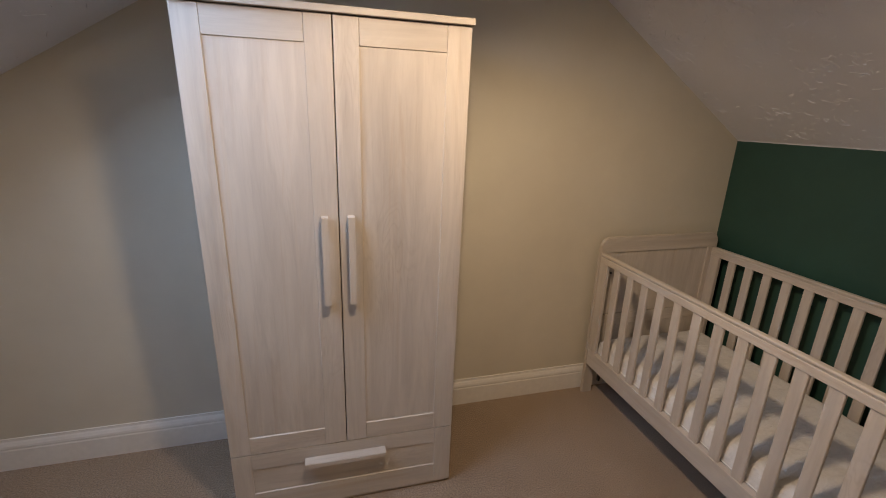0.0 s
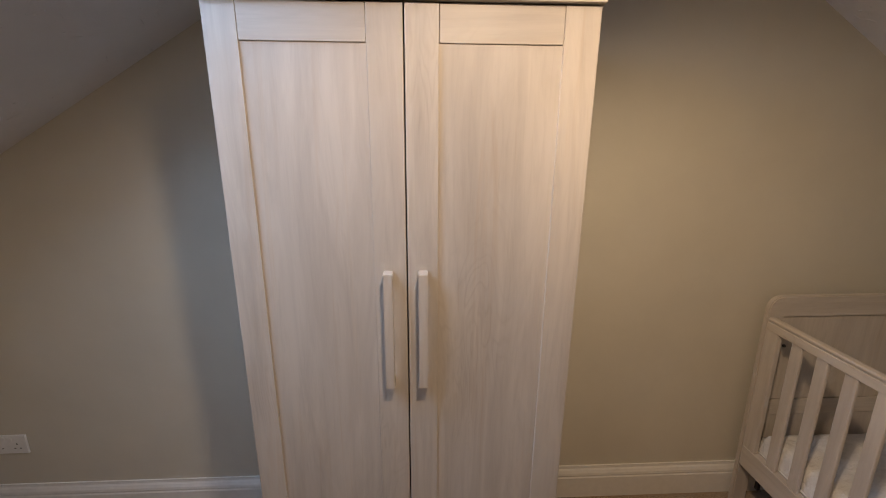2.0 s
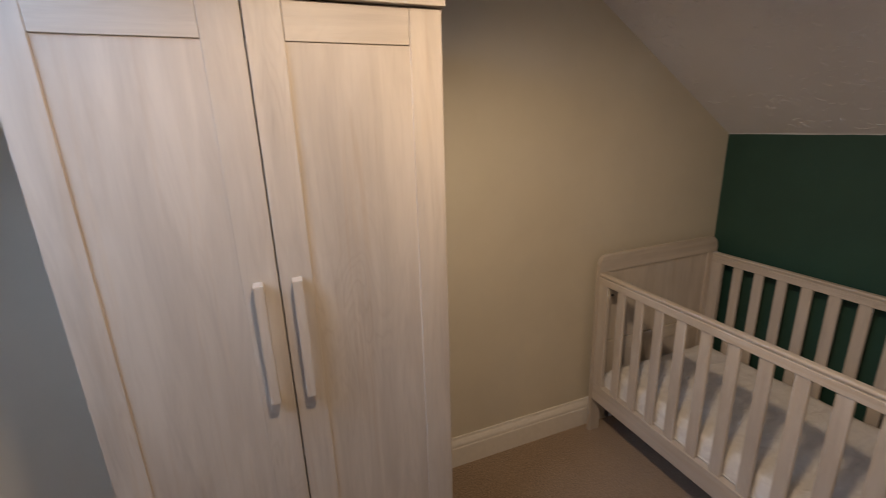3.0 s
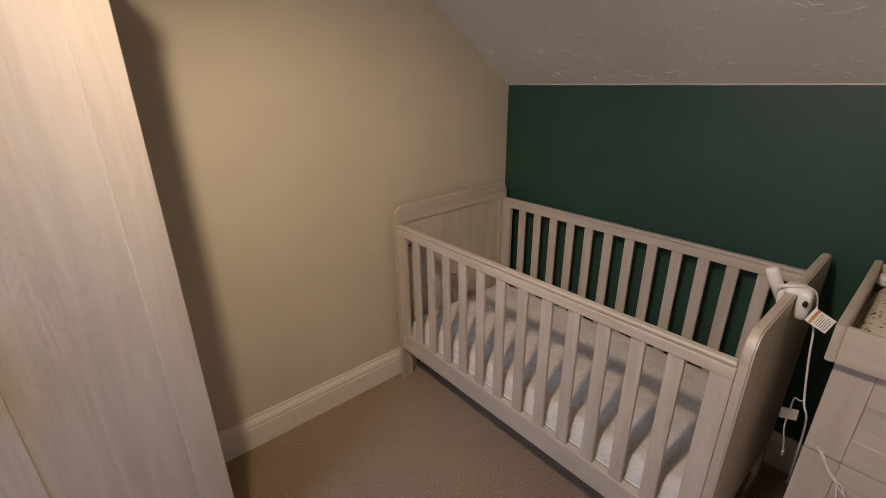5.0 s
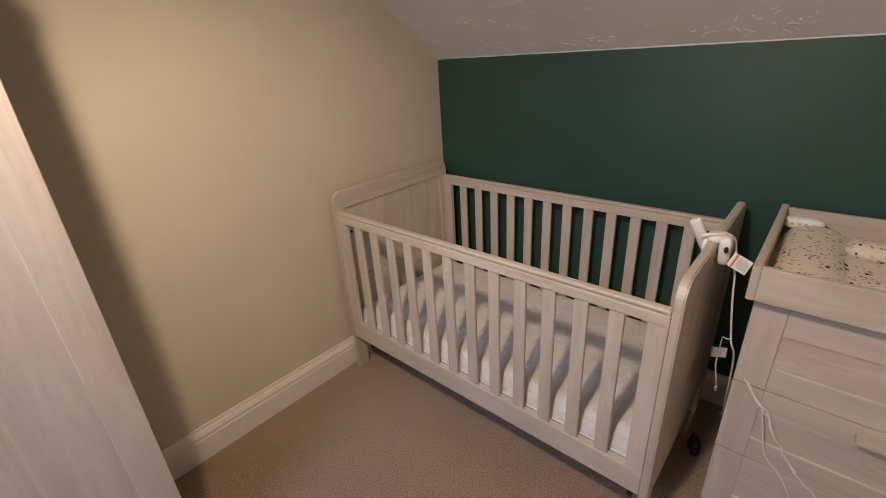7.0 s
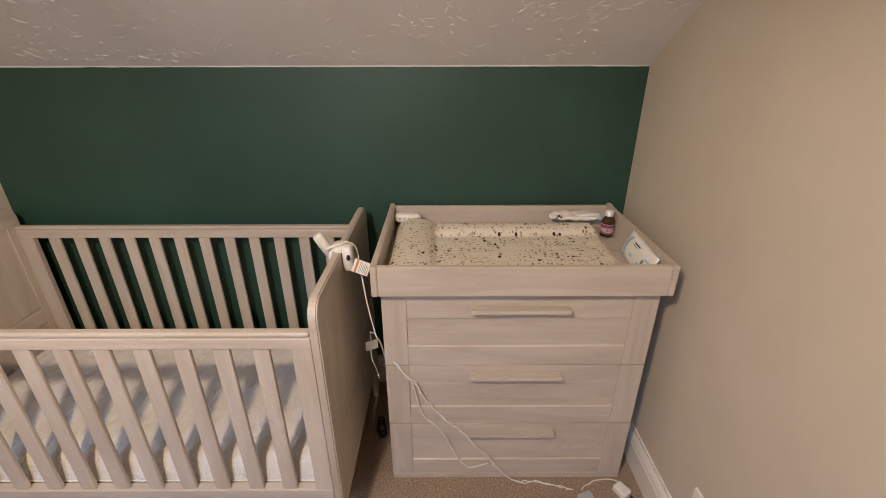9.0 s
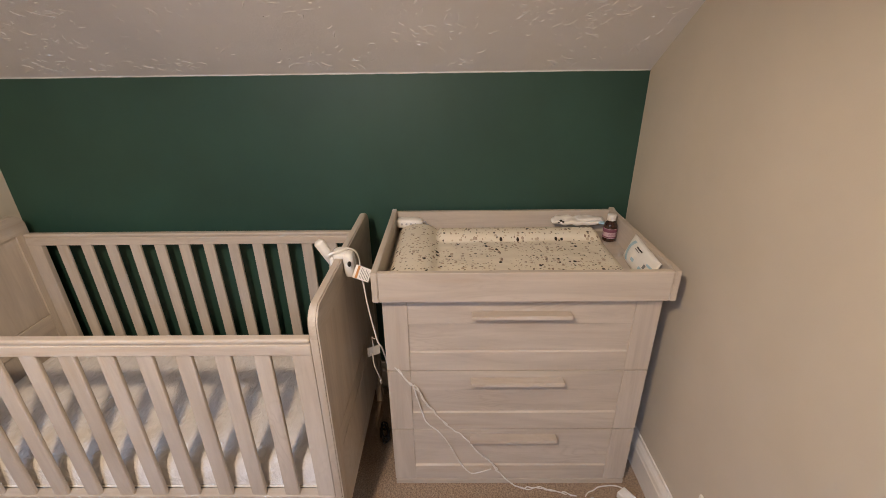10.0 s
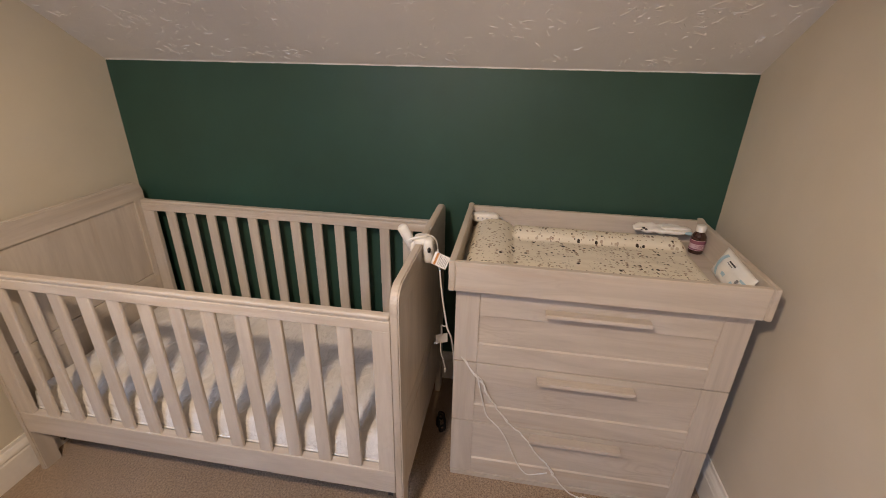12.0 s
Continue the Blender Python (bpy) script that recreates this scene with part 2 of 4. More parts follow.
def part(name, bm, mat, parent, label=""):
    me = bpy.data.meshes.new(name)
    if parent is not None:
        bmesh.ops.translate(bm, vec=-base_of(parent), verts=bm.verts[:])
    bm.normal_update()
    bm.to_mesh(me)
    bm.free()
    me.materials.append(mat)
    o = new(name, me)
    o.parent = parent
    if label:
        o["label"] = label
    return o


def thing(name, at, label, category, group="", kind=""):
    o = new(name)
    o.empty_display_size = 0.1
    o.location = at
    return tagged(o, label, category, group, kind)


def setting(name, bm, mat, label, category):
    return tagged(part(name, bm, mat, None), label, category, "", "structure")


# ---- the room ----
SOUTH, WEST = -2.618, -4.10
FLAT = 2.38
EAST_PITCH, WEST_PITCH = 0.665, 0.583


def east_z(x):
    return 1.49 - EAST_PITCH * x


def west_z(x):
    return 1.469 + WEST_PITCH * (x + 3.744)


EAST_X, WEST_X = -(FLAT - 1.49) / EAST_PITCH, (FLAT - 1.469) / WEST_PITCH - 3.744

setting("floor", boxes((WEST - 0.1, 0.1, SOUTH - 0.1, 0.1, -0.1, 0.0)), CARPET, "beige twist-pile fitted carpet", "floor")
setting("wall_north", boxes((WEST - 0.1, 0.1, 0.0, 0.12, -0.1, 2.6)), WALL, "cream painted gable wall behind the wardrobe", "wall")
setting("wall_south", boxes((WEST - 0.1, 0.1, SOUTH - 0.12, SOUTH, -0.1, 2.6)), SOUTH_WALL, "cream painted wall beside the chest of drawers", "wall")
setting("wall_east", boxes((0.0, 0.1, SOUTH, 0.0, -0.1, 1.6)), GREEN, "dark green painted low wall under the slope", "wall")
setting("wall_west", boxes((WEST - 0.1, WEST, SOUTH, 0.0, -0.1, 1.5)), WALL, "cream painted low wall under the slope", "wall")


def slab(bm, zf, x0, x1, y0, y1, thick=0.16):
    a = [(x0, zf(x0)), (x1, zf(x1)), (x1, zf(x1) + thick), (x0, zf(x0) + thick)]
    lo = [bm.verts.new((x, y0, z)) for x, z in a]
    hi = [bm.verts.new((x, y1, z)) for x, z in a]
    bm.faces.new(lo)
    bm.faces.new(hi[::-1])
    for i in range(4):
        bm.faces.new((lo[(i + 1) % 4], lo[i], hi[i], hi[(i + 1) % 4]))


def flecks(bm, origin, u, v, n, umax, vmax, clusters, rng):
    """Small raised knife strokes of textured plaster, in fans."""
    for _ in range(clusters):
        cu, cv = rng.uniform(0, umax), rng.uniform(0, vmax)
        lean = rng.uniform(0, math.pi)
        spread = rng.uniform(0.02, 0.06)
        for _ in range(rng.randint(3, 18)):
            a = lean + rng.gauss(0, 0.5)
            pu, pv = cu + rng.gauss(0, spread * 1.4), cv + rng.gauss(0, spread)
            length = 0.005 + 0.045 * rng.random() ** 2.6
            wide, high = length * rng.uniform(0.025, 0.055) + 0.0008, rng.uniform(0.0010, 0.0032)
            if not (0.03 < pu < umax - 0.03 and 0.03 < pv < vmax - 0.03):
                continue
            bend = rng.uniform(-0.8, 0.8)
            rows = []
            for k in range(5):
                s = k / 4 - 0.5
                w = wide * (1 - (2 * s) ** 2 * 0.9)
                along, side = s * length, bend * length * (s * s)
                for off, up in ((-w, -0.001), (0.3 * w, high * (1 - (2 * s) ** 2 * 0.8)), (w, -0.001)):
                    q = side + off
                    rows.append(bm.verts.new(origin + u * (pu + along * math.cos(a) - q * math.sin(a)) + v * (pv + along * math.sin(a) + q * math.cos(a)) + n * up))
            for k in range(4):
                for j in range(2):
                    i = k * 3 + j
                    bm.faces.new((rows[i], rows[i + 1], rows[i + 4], rows[i + 3]))


_rng = random.Random(5)
bm = bmesh.new()
slab(bm, east_z, 0.1, EAST_X, SOUTH, 0.0)
bmesh.ops.recalc_face_normals(bm, faces=bm.faces[:])
_down = Vector((EAST_PITCH, 0, 1)).normalized() * -1
_up = Vector((-1, 0, EAST_PITCH)).normalized()
flecks(bm, Vector((0, SOUTH, 1.49)), Vector((0, 1, 0)), _up, _down, -SOUTH, 1.55, 300, _rng)
setting("ceiling_slope_east", bm, CEILING, "white textured sloping ceiling above the green wall", "ceiling")

SKY_X0, SKY_X1, SKY_Y0, SKY_Y1 = -3.42, -2.62, -1.43, -0.62
bm = bmesh.new()
for x0, x1, y0, y1 in ((WEST - 0.1, SKY_X0, SOUTH, 0.0), (SKY_X1, WEST_X, SOUTH, 0.0), (SKY_X0, SKY_X1, SOUTH, SKY_Y0), (SKY_X0, SKY_X1, SKY_Y1, 0.0)):
    slab(bm, west_z, x0, x1, y0, y1)
bmesh.ops.recalc_face_normals(bm, faces=bm.faces[:])
_down = Vector((-WEST_PITCH, 0, 1)).normalized() * -1
_up = Vector((1, 0, WEST_PITCH)).normalized()
flecks(bm, Vector((-3.9, SKY_Y1 + 0.02, west_z(-3.9))), Vector((0, 1, 0)), _up, _down, 0.62, 1.9, 34, _rng)
setting("ceiling_slope_west", bm, CEILING, "white textured sloping ceiling with a skylight", "ceiling")
setting("ceiling_flat", boxes((WEST_X, EAST_X, SOUTH, 0.0, FLAT, FLAT + 0.12)), CEILING, "white textured flat ceiling", "ceiling")

# skylight
sky = thing("window_1", (-3.02, -1.04, west_z(-3.02) + 0.16), "white framed skylight in the sloping ceiling", "window", "", "structure")
for x0, x1, y0, y1 in ((SKY_X0, SKY_X0 + 0.06, SKY_Y0, SKY_Y1), (SKY_X1 - 0.06, SKY_X1, SKY_Y0, SKY_Y1), (SKY_X0 + 0.06, SKY_X1 - 0.06, SKY_Y0, SKY_Y0 + 0.06), (SKY_X0 + 0.06, SKY_X1 - 0.06, SKY_Y1 - 0.06, SKY_Y1)):
    bm = bmesh.new()
    slab(bm, lambda x: west_z(x) + 0.163, x0, x1, y0, y1, 0.06)
    bmesh.ops.recalc_face_normals(bm, faces=bm.faces[:])
    part("window_frame", bm, GLOSS, sky)
bm = bmesh.new()
slab(bm, lambda x: west_z(x) + 0.19, SKY_X0 + 0.06, SKY_X1 - 0.06, SKY_Y0 + 0.06, SKY_Y1 - 0.06, 0.012)
bmesh.ops.recalc_face_normals(bm, faces=bm.faces[:])
pane = part("pane", bm, GLASS, sky)
pane.visible_shadow = False

# uneven filler line where the green paint meets the slope
_line = [(-0.001, SOUTH + 0.002 - SOUTH * k / 90 * 0.9985, 1.4895 + 0.0016 * noise.noise((k * 0.7, 3.0, 1.0)) + 0.0012 * noise.noise((k * 0.16, 9.0, 4.0))) for k in range(91)]
setting("trim_filler", tube(_line, 0.0026, 6, 2), CEILING, "thin white filler line above the green wall", "trim")

# skirting
SKIRT = [(0, 0), (0.019, 0), (0.019, 0.100), (0.0165, 0.106), (0.0165, 0.111), (0.019, 0.114), (0.017, 0.124), (0.012, 0.136), (0.0075, 0.143), (0.0075, 0.147), (0.0065, 0.155), (0, 0.155)]


def skirting(name, place, length, label):
    o = setting(name, outline(SKIRT, length, place), GLOSS, label, "skirting")
    return o


skirting("baseboard_north", lambda u, v, w: (w + WEST, -u, v), -WEST, "white gloss moulded skirting board on the gable wall")
skirting("baseboard_south", lambda u, v, w: (w + WEST, SOUTH + u, v), -WEST, "white gloss moulded skirting board beside the drawers")
skirting("baseboard_east", lambda u, v, w: (-u, SOUTH + 0.02 + w, v), -SOUTH - 0.04, "white gloss skirting board under the green wall")
skirting("baseboard_west", lambda u, v, w: (WEST + u, SOUTH + 0.02 + w, v), -SOUTH - 0.04, "white gloss skirting board on the low wall")

# ceiling lamp
lamp = thing("ceiling_lamp", (LAMP[0], LAMP[1], FLAT), "white metal ceiling lamp with three spot heads", "lamp")
part("rose", lathe([(0.03, -0.03), (0.05, -0.02), (0.05, -0.002)], (LAMP[0], LAMP[1], FLAT)), GLOSS, lamp)
part("stem", lathe([(0.008, 0), (0.008, 0.06)], (LAMP[0], LAMP[1], FLAT - 0.085)), GLOSS, lamp)
for eye, aim, _w, _c, _b in HEADS:
    way = (Vector(eye) - Vector(aim)).normalized()
    turn = Matrix.Translation(Vector(eye) + way * 0.045) @ way.to_track_quat("Z", "Y").to_matrix().to_4x4()
    head = part("spot_head", turned(lathe([(0.026, 0.0), (0.028, 0.004), (0.028, 0.05), (0.012, 0.062)], (0, 0, 0)), turn), GLOSS, lamp)
    part("arm", tube([Vector(eye) + way * 0.105, Vector(eye) + way * 0.115 + Vector((0, 0, 0.03)), (LAMP[0], LAMP[1], FLAT - 0.083)], 0.006), GLOSS, lamp)


# ---- wardrobe ----
def shaker_front(parent, name, x0, x1, z0, z1, left, right, low, high, y):
    """A framed front in the x-z plane: stiles, rails and a set-back panel, facing -y."""
    d = thing_part(name, parent, ((x0 + x1) / 2, y, z0))
    part("stile", boxes((x0, left, y, y + 0.019, z0, z1), bevel=0.0016), WOOD_Z, d)
    part("stile", boxes((right, x1, y, y + 0.019, z0, z1), bevel=0.0016), WOOD_Z, d)
    part("rail", boxes((left + 0.0006, right - 0.0006, y + 0.001, y + 0.019, high, z1), bevel=0.0016), WOOD_X, d)
    prof = [(0.001, z0), (0.001, low - 0.005), (0.0075, low), (0.019, low), (0.019, z0)]
    part("rail", outline(prof, right - left - 0.0012, lambda u, v, w: (left + 0.0006 + w, y + u, v)), WOOD_X, d)
    return d


def thing_part(name, parent, at):
    """A part that only gathers its own pieces."""
    o = new(name)
    o.empty_display_size = 0.05
    o.parent = parent
    o.location = Vector(at) - base_of(parent)
    return o


def bar_handle_x(parent, x0, x1, y, z0, z1):
    """A squared pull bar along x, stood off the front at y."""
    prof = [(0.0015, z1), (-0.040, z1), (-0.040, z0), (-0.016, z0 + 0.002), (0.0015, z0 + 0.005)]
    bm = outline(prof, x1 - x0, lambda u, v, w: (x0 + w, y + u, v))
    bmesh.ops.bevel(bm, geom=bm.edges[:], offset=0.0018, segments=2, affect="EDGES")
    return part("handle", bm, WOOD_X, parent)


def wardrobe():
    x0, x1, yf = -2.682, -1.807, -0.526
    w = thing("wardrobe", ((x0 + x1) / 2, -0.27, 0), "tall whitewashed oak two-door wardrobe with a bottom drawer", "wardrobe")
    part("side_panel", boxes((x0, x0 + 0.018, yf + 0.021, -0.024, 0.0, 1.8655), bevel=0.001), WOOD_Z, w)
    part("side_panel", boxes((x1 - 0.018, x1, yf + 0.021, -0.024, 0.0, 1.8655), bevel=0.001), WOOD_Z, w)
    part("back_panel", boxes((x0 + 0.018, x1 - 0.018, -0.030, -0.024, 0.03, 1.8655)), WOOD_Z, w)
    part("top", boxes((x0 - 0.004, x1 + 0.006, yf - 0.015, -0.022, 1.866, 1.886), bevel=0.002), WOOD_X, w)
    part("shelf", boxes((x0 + 0.018, x1 - 0.018, yf + 0.024, -0.030, 0.300, 0.316)), WOOD_X, w)
    part("plinth", boxes((x0 + 0.018, x1 - 0.018, yf + 0.010, yf + 0.026, 0.0, 0.026)), WOOD_X, w)
    for a, b, l, r, hx in ((x0, -2.2495, -2.609, -2.331, -2.295), (-2.2460, x1, -2.169, -1.888, -2.207)):
        d = shaker_front(w, "door", a, b, 0.312, 1.863, l, r, 0.390, 1.782, yf)
        part("panel", boxes((l - 0.004, r + 0.004, yf + 0.005, yf + 0.017, 0.386, 1.786)), WOOD_Z, d)
        prof = [(-0.036, 0.930), (-0.036, 1.250), (0.0015, 1.250), (0.0015, 1.230), (-0.018, 1.230), (-0.018, 0.950), (0.0015, 0.950), (0.0015, 0.930)]
        bm = outline(prof, 0.024, lambda u, v, w: (hx - 0.012 + w, yf + u, v))
        bmesh.ops.bevel(bm, geom=bm.edges[:], offset=0.0016, segments=2, affect="EDGES")
        part("handle", bm, WOOD_Z, d)
    d = shaker_front(w, "drawer", x0, x1, 0.022, 0.308, -2.612, -1.880, 0.122, 0.236, yf)
    part("panel", boxes((-2.616, -1.876, yf + 0.005, yf + 0.017, 0.118, 0.240)), WOOD_X, d)
    bar_handle_x(d, -2.413, -2.093, yf, 0.238, 0.258)
    part("drawer_box", boxes((x0 + 0.03, x1 - 0.03, yf + 0.020, -0.06, 0.04, 0.20)), WOOD_X, d)
    # it stands slightly out of true on the soft carpet
    w.rotation_euler = (0.013, 0.0085, 0.0)
    return w


wardrobe()


# ---- cot bed ----
COT_W, COT_E = -0.842, -0.058
COT_N, COT_S = -0.046, -1.524
END = 0.025


def round_top(u0, u1, v0, v1, r, n=8):
    pts = [(u0, v0), (u1, v0)]
    pts += [(u1 - r + r * math.cos(math.pi / 2 * k / n), v1 - r + r * math.sin(math.pi / 2 * k / n)) for k in range(n + 1)]
    pts += [(u0 + r - r * math.sin(math.pi / 2 * k / n), v1 - r + r * math.cos(math.pi / 2 * k / n)) for k in range(n + 1)]
    return pts


def cot_end(cot, name, y0, y1, inner):
    """An end board with rounded shoulders, framed panels on the inner side and feet at its corners."""
    e = thing_part(name, cot, ((COT_W + COT_E) / 2, (y0 + y1) / 2, 0))
    bm = outline(round_top(COT_W, COT_E, 0.8855, 0.970, 0.055), y1 - y0, lambda u, v, w: (u, y0 + w, v))
    rim = [ed for ed in bm.edges if abs(ed.verts[0].co.y - ed.verts[1].co.y) < 1e-5 and max(v.co.z for v in ed.verts) > 0.89]
    bmesh.ops.bevel(bm, geom=rim, offset=0.004, segments=2, affect="EDGES")
    part("top_rail", bm, WOOD_X, e)
    for a, b, outer in ((COT_W, COT_W + 0.062, COT_W), (COT_E - 0.062, COT_E, COT_E)):
        bm = boxes((a, b, y0, y1, 0.0, 0.8853))
        rim = [ed for ed in bm.edges if all(abs(v.co.x - outer) < 1e-5 for v in ed.verts) and abs(ed.verts[0].co.z - ed.verts[1].co.z) > 0.5]
        bmesh.ops.bevel(bm, geom=rim, offset=0.004, segments=2, affect="EDGES")
        part("stile", bm, WOOD_Z, e)
    lo, hi = (y0 + 0.0012, y1 - 0.007) if inner > 0 else (y0 + 0.007, y1 - 0.0012)
    part("panel", boxes((COT_W + 0.062, COT_E - 0.062, lo, hi, 0.512, 0.8845)), WOOD_Z, e)
    part("mid_rail", boxes((COT_W + 0.0625, COT_E - 0.0625, y0 + 0.001, y1 - 0.003, 0.440, 0.509), bevel=0.002), WOOD_X, e)
    part("panel", boxes((COT_W + 0.062, COT_E - 0.062, lo, hi, 0.24, 0.437)), WOOD_Z, e)
    part("bottom_rail", boxes((COT_W + 0.0625, COT_E - 0.0625, y0 + 0.001, y1 - 0.003, 0.175, 0.239), bevel=0.002), WOOD_X, e)
    return e


def cot_side(cot, name, x0, x1, ya, yb):
    """A side frame: capped top rail, bottom rail, two posts and twelve slats."""
    s = thing_part(name, cot, ((x0 + x1) / 2, (ya + yb) / 2, 0.19))
    part("top_rail", boxes((x0, x1, ya, yb, 0.834, 0.866), bevel=0.002), WOOD_Y, s)
    part("rail_neck", boxes((x0 + 0.003, x1 - 0.003, ya, yb, 0.8655, 0.8715)), WOOD_Y, s)
    part("rail_cap", boxes((x0 - 0.002, x1 + 0.002, ya, yb, 0.871, 0.886), bevel=0.0065, seg=4), WOOD_Y, s)
    part("bottom_rail", boxes((x0, x1 + 0.007, ya, yb, 0.200, 0.296), bevel=0.003), WOOD_Y, s)
    foot, head = 0.053, 0.058
    part("post", boxes((x0 + 0.001, x1 - 0.001, ya, ya + foot, 0.296, 0.834), bevel=0.002), WOOD_Z, s)
    part("post", boxes((x0 + 0.001, x1 - 0.001, yb - head, yb, 0.296, 0.834), bevel=0.002), WOOD_Z, s)
    wide = 0.045
    gap = (yb - ya - foot - head - 12 * wide) / 13
    xm = (x0 + x1) / 2
    first = None
    for k in range(12):
        y = ya + foot + gap + k * (wide + gap)
        if first is None:
            first = part("slat", boxes((xm - 0.007, xm + 0.007, y, y + wide, 0.294, 0.838), bevel=0.004), WOOD_Z, s)
        else:
            c = first.copy()
            scene.collection.objects.link(c)
            c.location = first.location + Vector((0, k * (wide + gap), 0))
    return s


def cot_bed():
    c = thing("cot_bed", ((COT_W + COT_E) / 2, (COT_N + COT_S) / 2, 0), "whitewashed oak cot bed with slatted sides", "cot")
    cot_end(c, "headboard", COT_N - END, COT_N, -1)
    cot_end(c, "footboard", COT_S, COT_S + END, 1)
    ya, yb = COT_S + END + 0.001, COT_N - END - 0.001
    cot_side(c, "side_frame", COT_W + 0.001, COT_W + 0.024, ya, yb)
    cot_side(c, "side_frame", COT_E - 0.036, COT_E - 0.012, ya, yb)
    base = thing_part("mattress_base", c, (-0.45, -0.79, 0.25))
    n = 9
    for k in range(n):
        y = ya + 0.06 + k * (yb - ya - 0.12 - 0.06) / (n - 1)
        part("base_slat", boxes((COT_W + 0.05, COT_E - 0.055, y, y + 0.06, 0.252, 0.264), bevel=0.002), WOOD_X, base)
    for x in (COT_W + 0.045, COT_E - 0.070):
        part("base_bar", boxes((x, x + 0.022, ya + 0.01, yb - 0.01, 0.226, 0.2515), bevel=0.002), WOOD_Y, base)
    for y in (COT_N - 0.075, COT_S + 0.055):
        part("bracket", boxes((COT_W + 0.062, COT_W + 0.075, y, y + 0.018, 0.10, 0.20), bevel=0.002), DARK_METAL, c, "dark metal bracket")
        part("bolt", turned(lathe([(0.006, 0), (0.006, 0.006), (0.003, 0.008)], (0, 0, 0), 12), pose(COT_W + 0.030, y - 0.01, 0.79, 0, 90, 0)), DARK_METAL, c)
    return c


cot_bed()


def mattress():
    x0, x1, y0, y1, z0, z1 = COT_W + 0.037, COT_E - 0.046, COT_S + 0.045, COT_N - 0.045, 0.265, 0.378
    m = thing("cot_mattress", ((x0 + x1) / 2, (y0 + y1) / 2, z0), "white quilted cot mattress with a rounded edge", "mattress")
    bm = bmesh.new()
    nx, ny = 48, 96
    rows = []

    def edge(s, r=0.045):
        return math.sqrt(max(0.0, 1 - max(0.0, (r - s) / r) ** 2))
    for i in range(nx + 1):
        row = []
        for j in range(ny + 1):
            u, v = i / nx, j / ny
            x, y = x0 + u * (x1 - x0), y0 + v * (y1 - y0)
            e = min(edge(min(x - x0, x1 - x)), edge(min(y - y0, y1 - y)))
            n = noise.noise((x * 9, y * 13, 0.3)) * 0.005 + noise.noise((x * 26, y * 42, 3.3)) * 0.0022
            z = z0 + 0.028 + (z1 - z0 - 0.028) * e + n * e
            row.append(bm.verts.new((x, y, z)))
        rows.append(row)
    for i in range(nx):
        for j in range(ny):
            bm.faces.new((rows[i][j], rows[i + 1][j], rows[i + 1][j + 1], rows[i][j + 1]))
    rim = [rows[i][0] for i in range(nx + 1)] + [rows[nx][j] for j in range(1, ny + 1)] + [rows[i][ny] for i in range(nx - 1, -1, -1)] + [rows[0][j] for j in range(ny - 1, 0, -1)]
    low = [bm.verts.new((v.co.x, v.co.y, z0)) for v in rim]
    for k in range(len(rim)):
        q = (k + 1) % len(rim)
        bm.faces.new((rim[q], rim[k], low[k], low[q]))
    bm.faces.new(low)
    bmesh.ops.recalc_face_normals(bm, faces=bm.faces[:])
    part("cover", soft(bm), MATTRESS, m)
    e, zs = 0.0015, z0 + 0.030
    for a, b in (((x0 - e, y0), (x0 - e, y1)), ((x1 + e, y0), (x1 + e, y1)), ((x0, y0 - e), (x1, y0 - e)), ((x0, y1 + e), (x1, y1 + e))):
        part("piping", tube([(*a, zs), ((a[0] + b[0]) / 2, (a[1] + b[1]) / 2, zs + 0.002), (*b, zs)], 0.003, 6, 10), PAPER, m, "white corded edge seam")


mattress()


# ---- chest of drawers with changing top ----
DR_X, DR_N, DR_S = -0.566, -1.642, -2.535


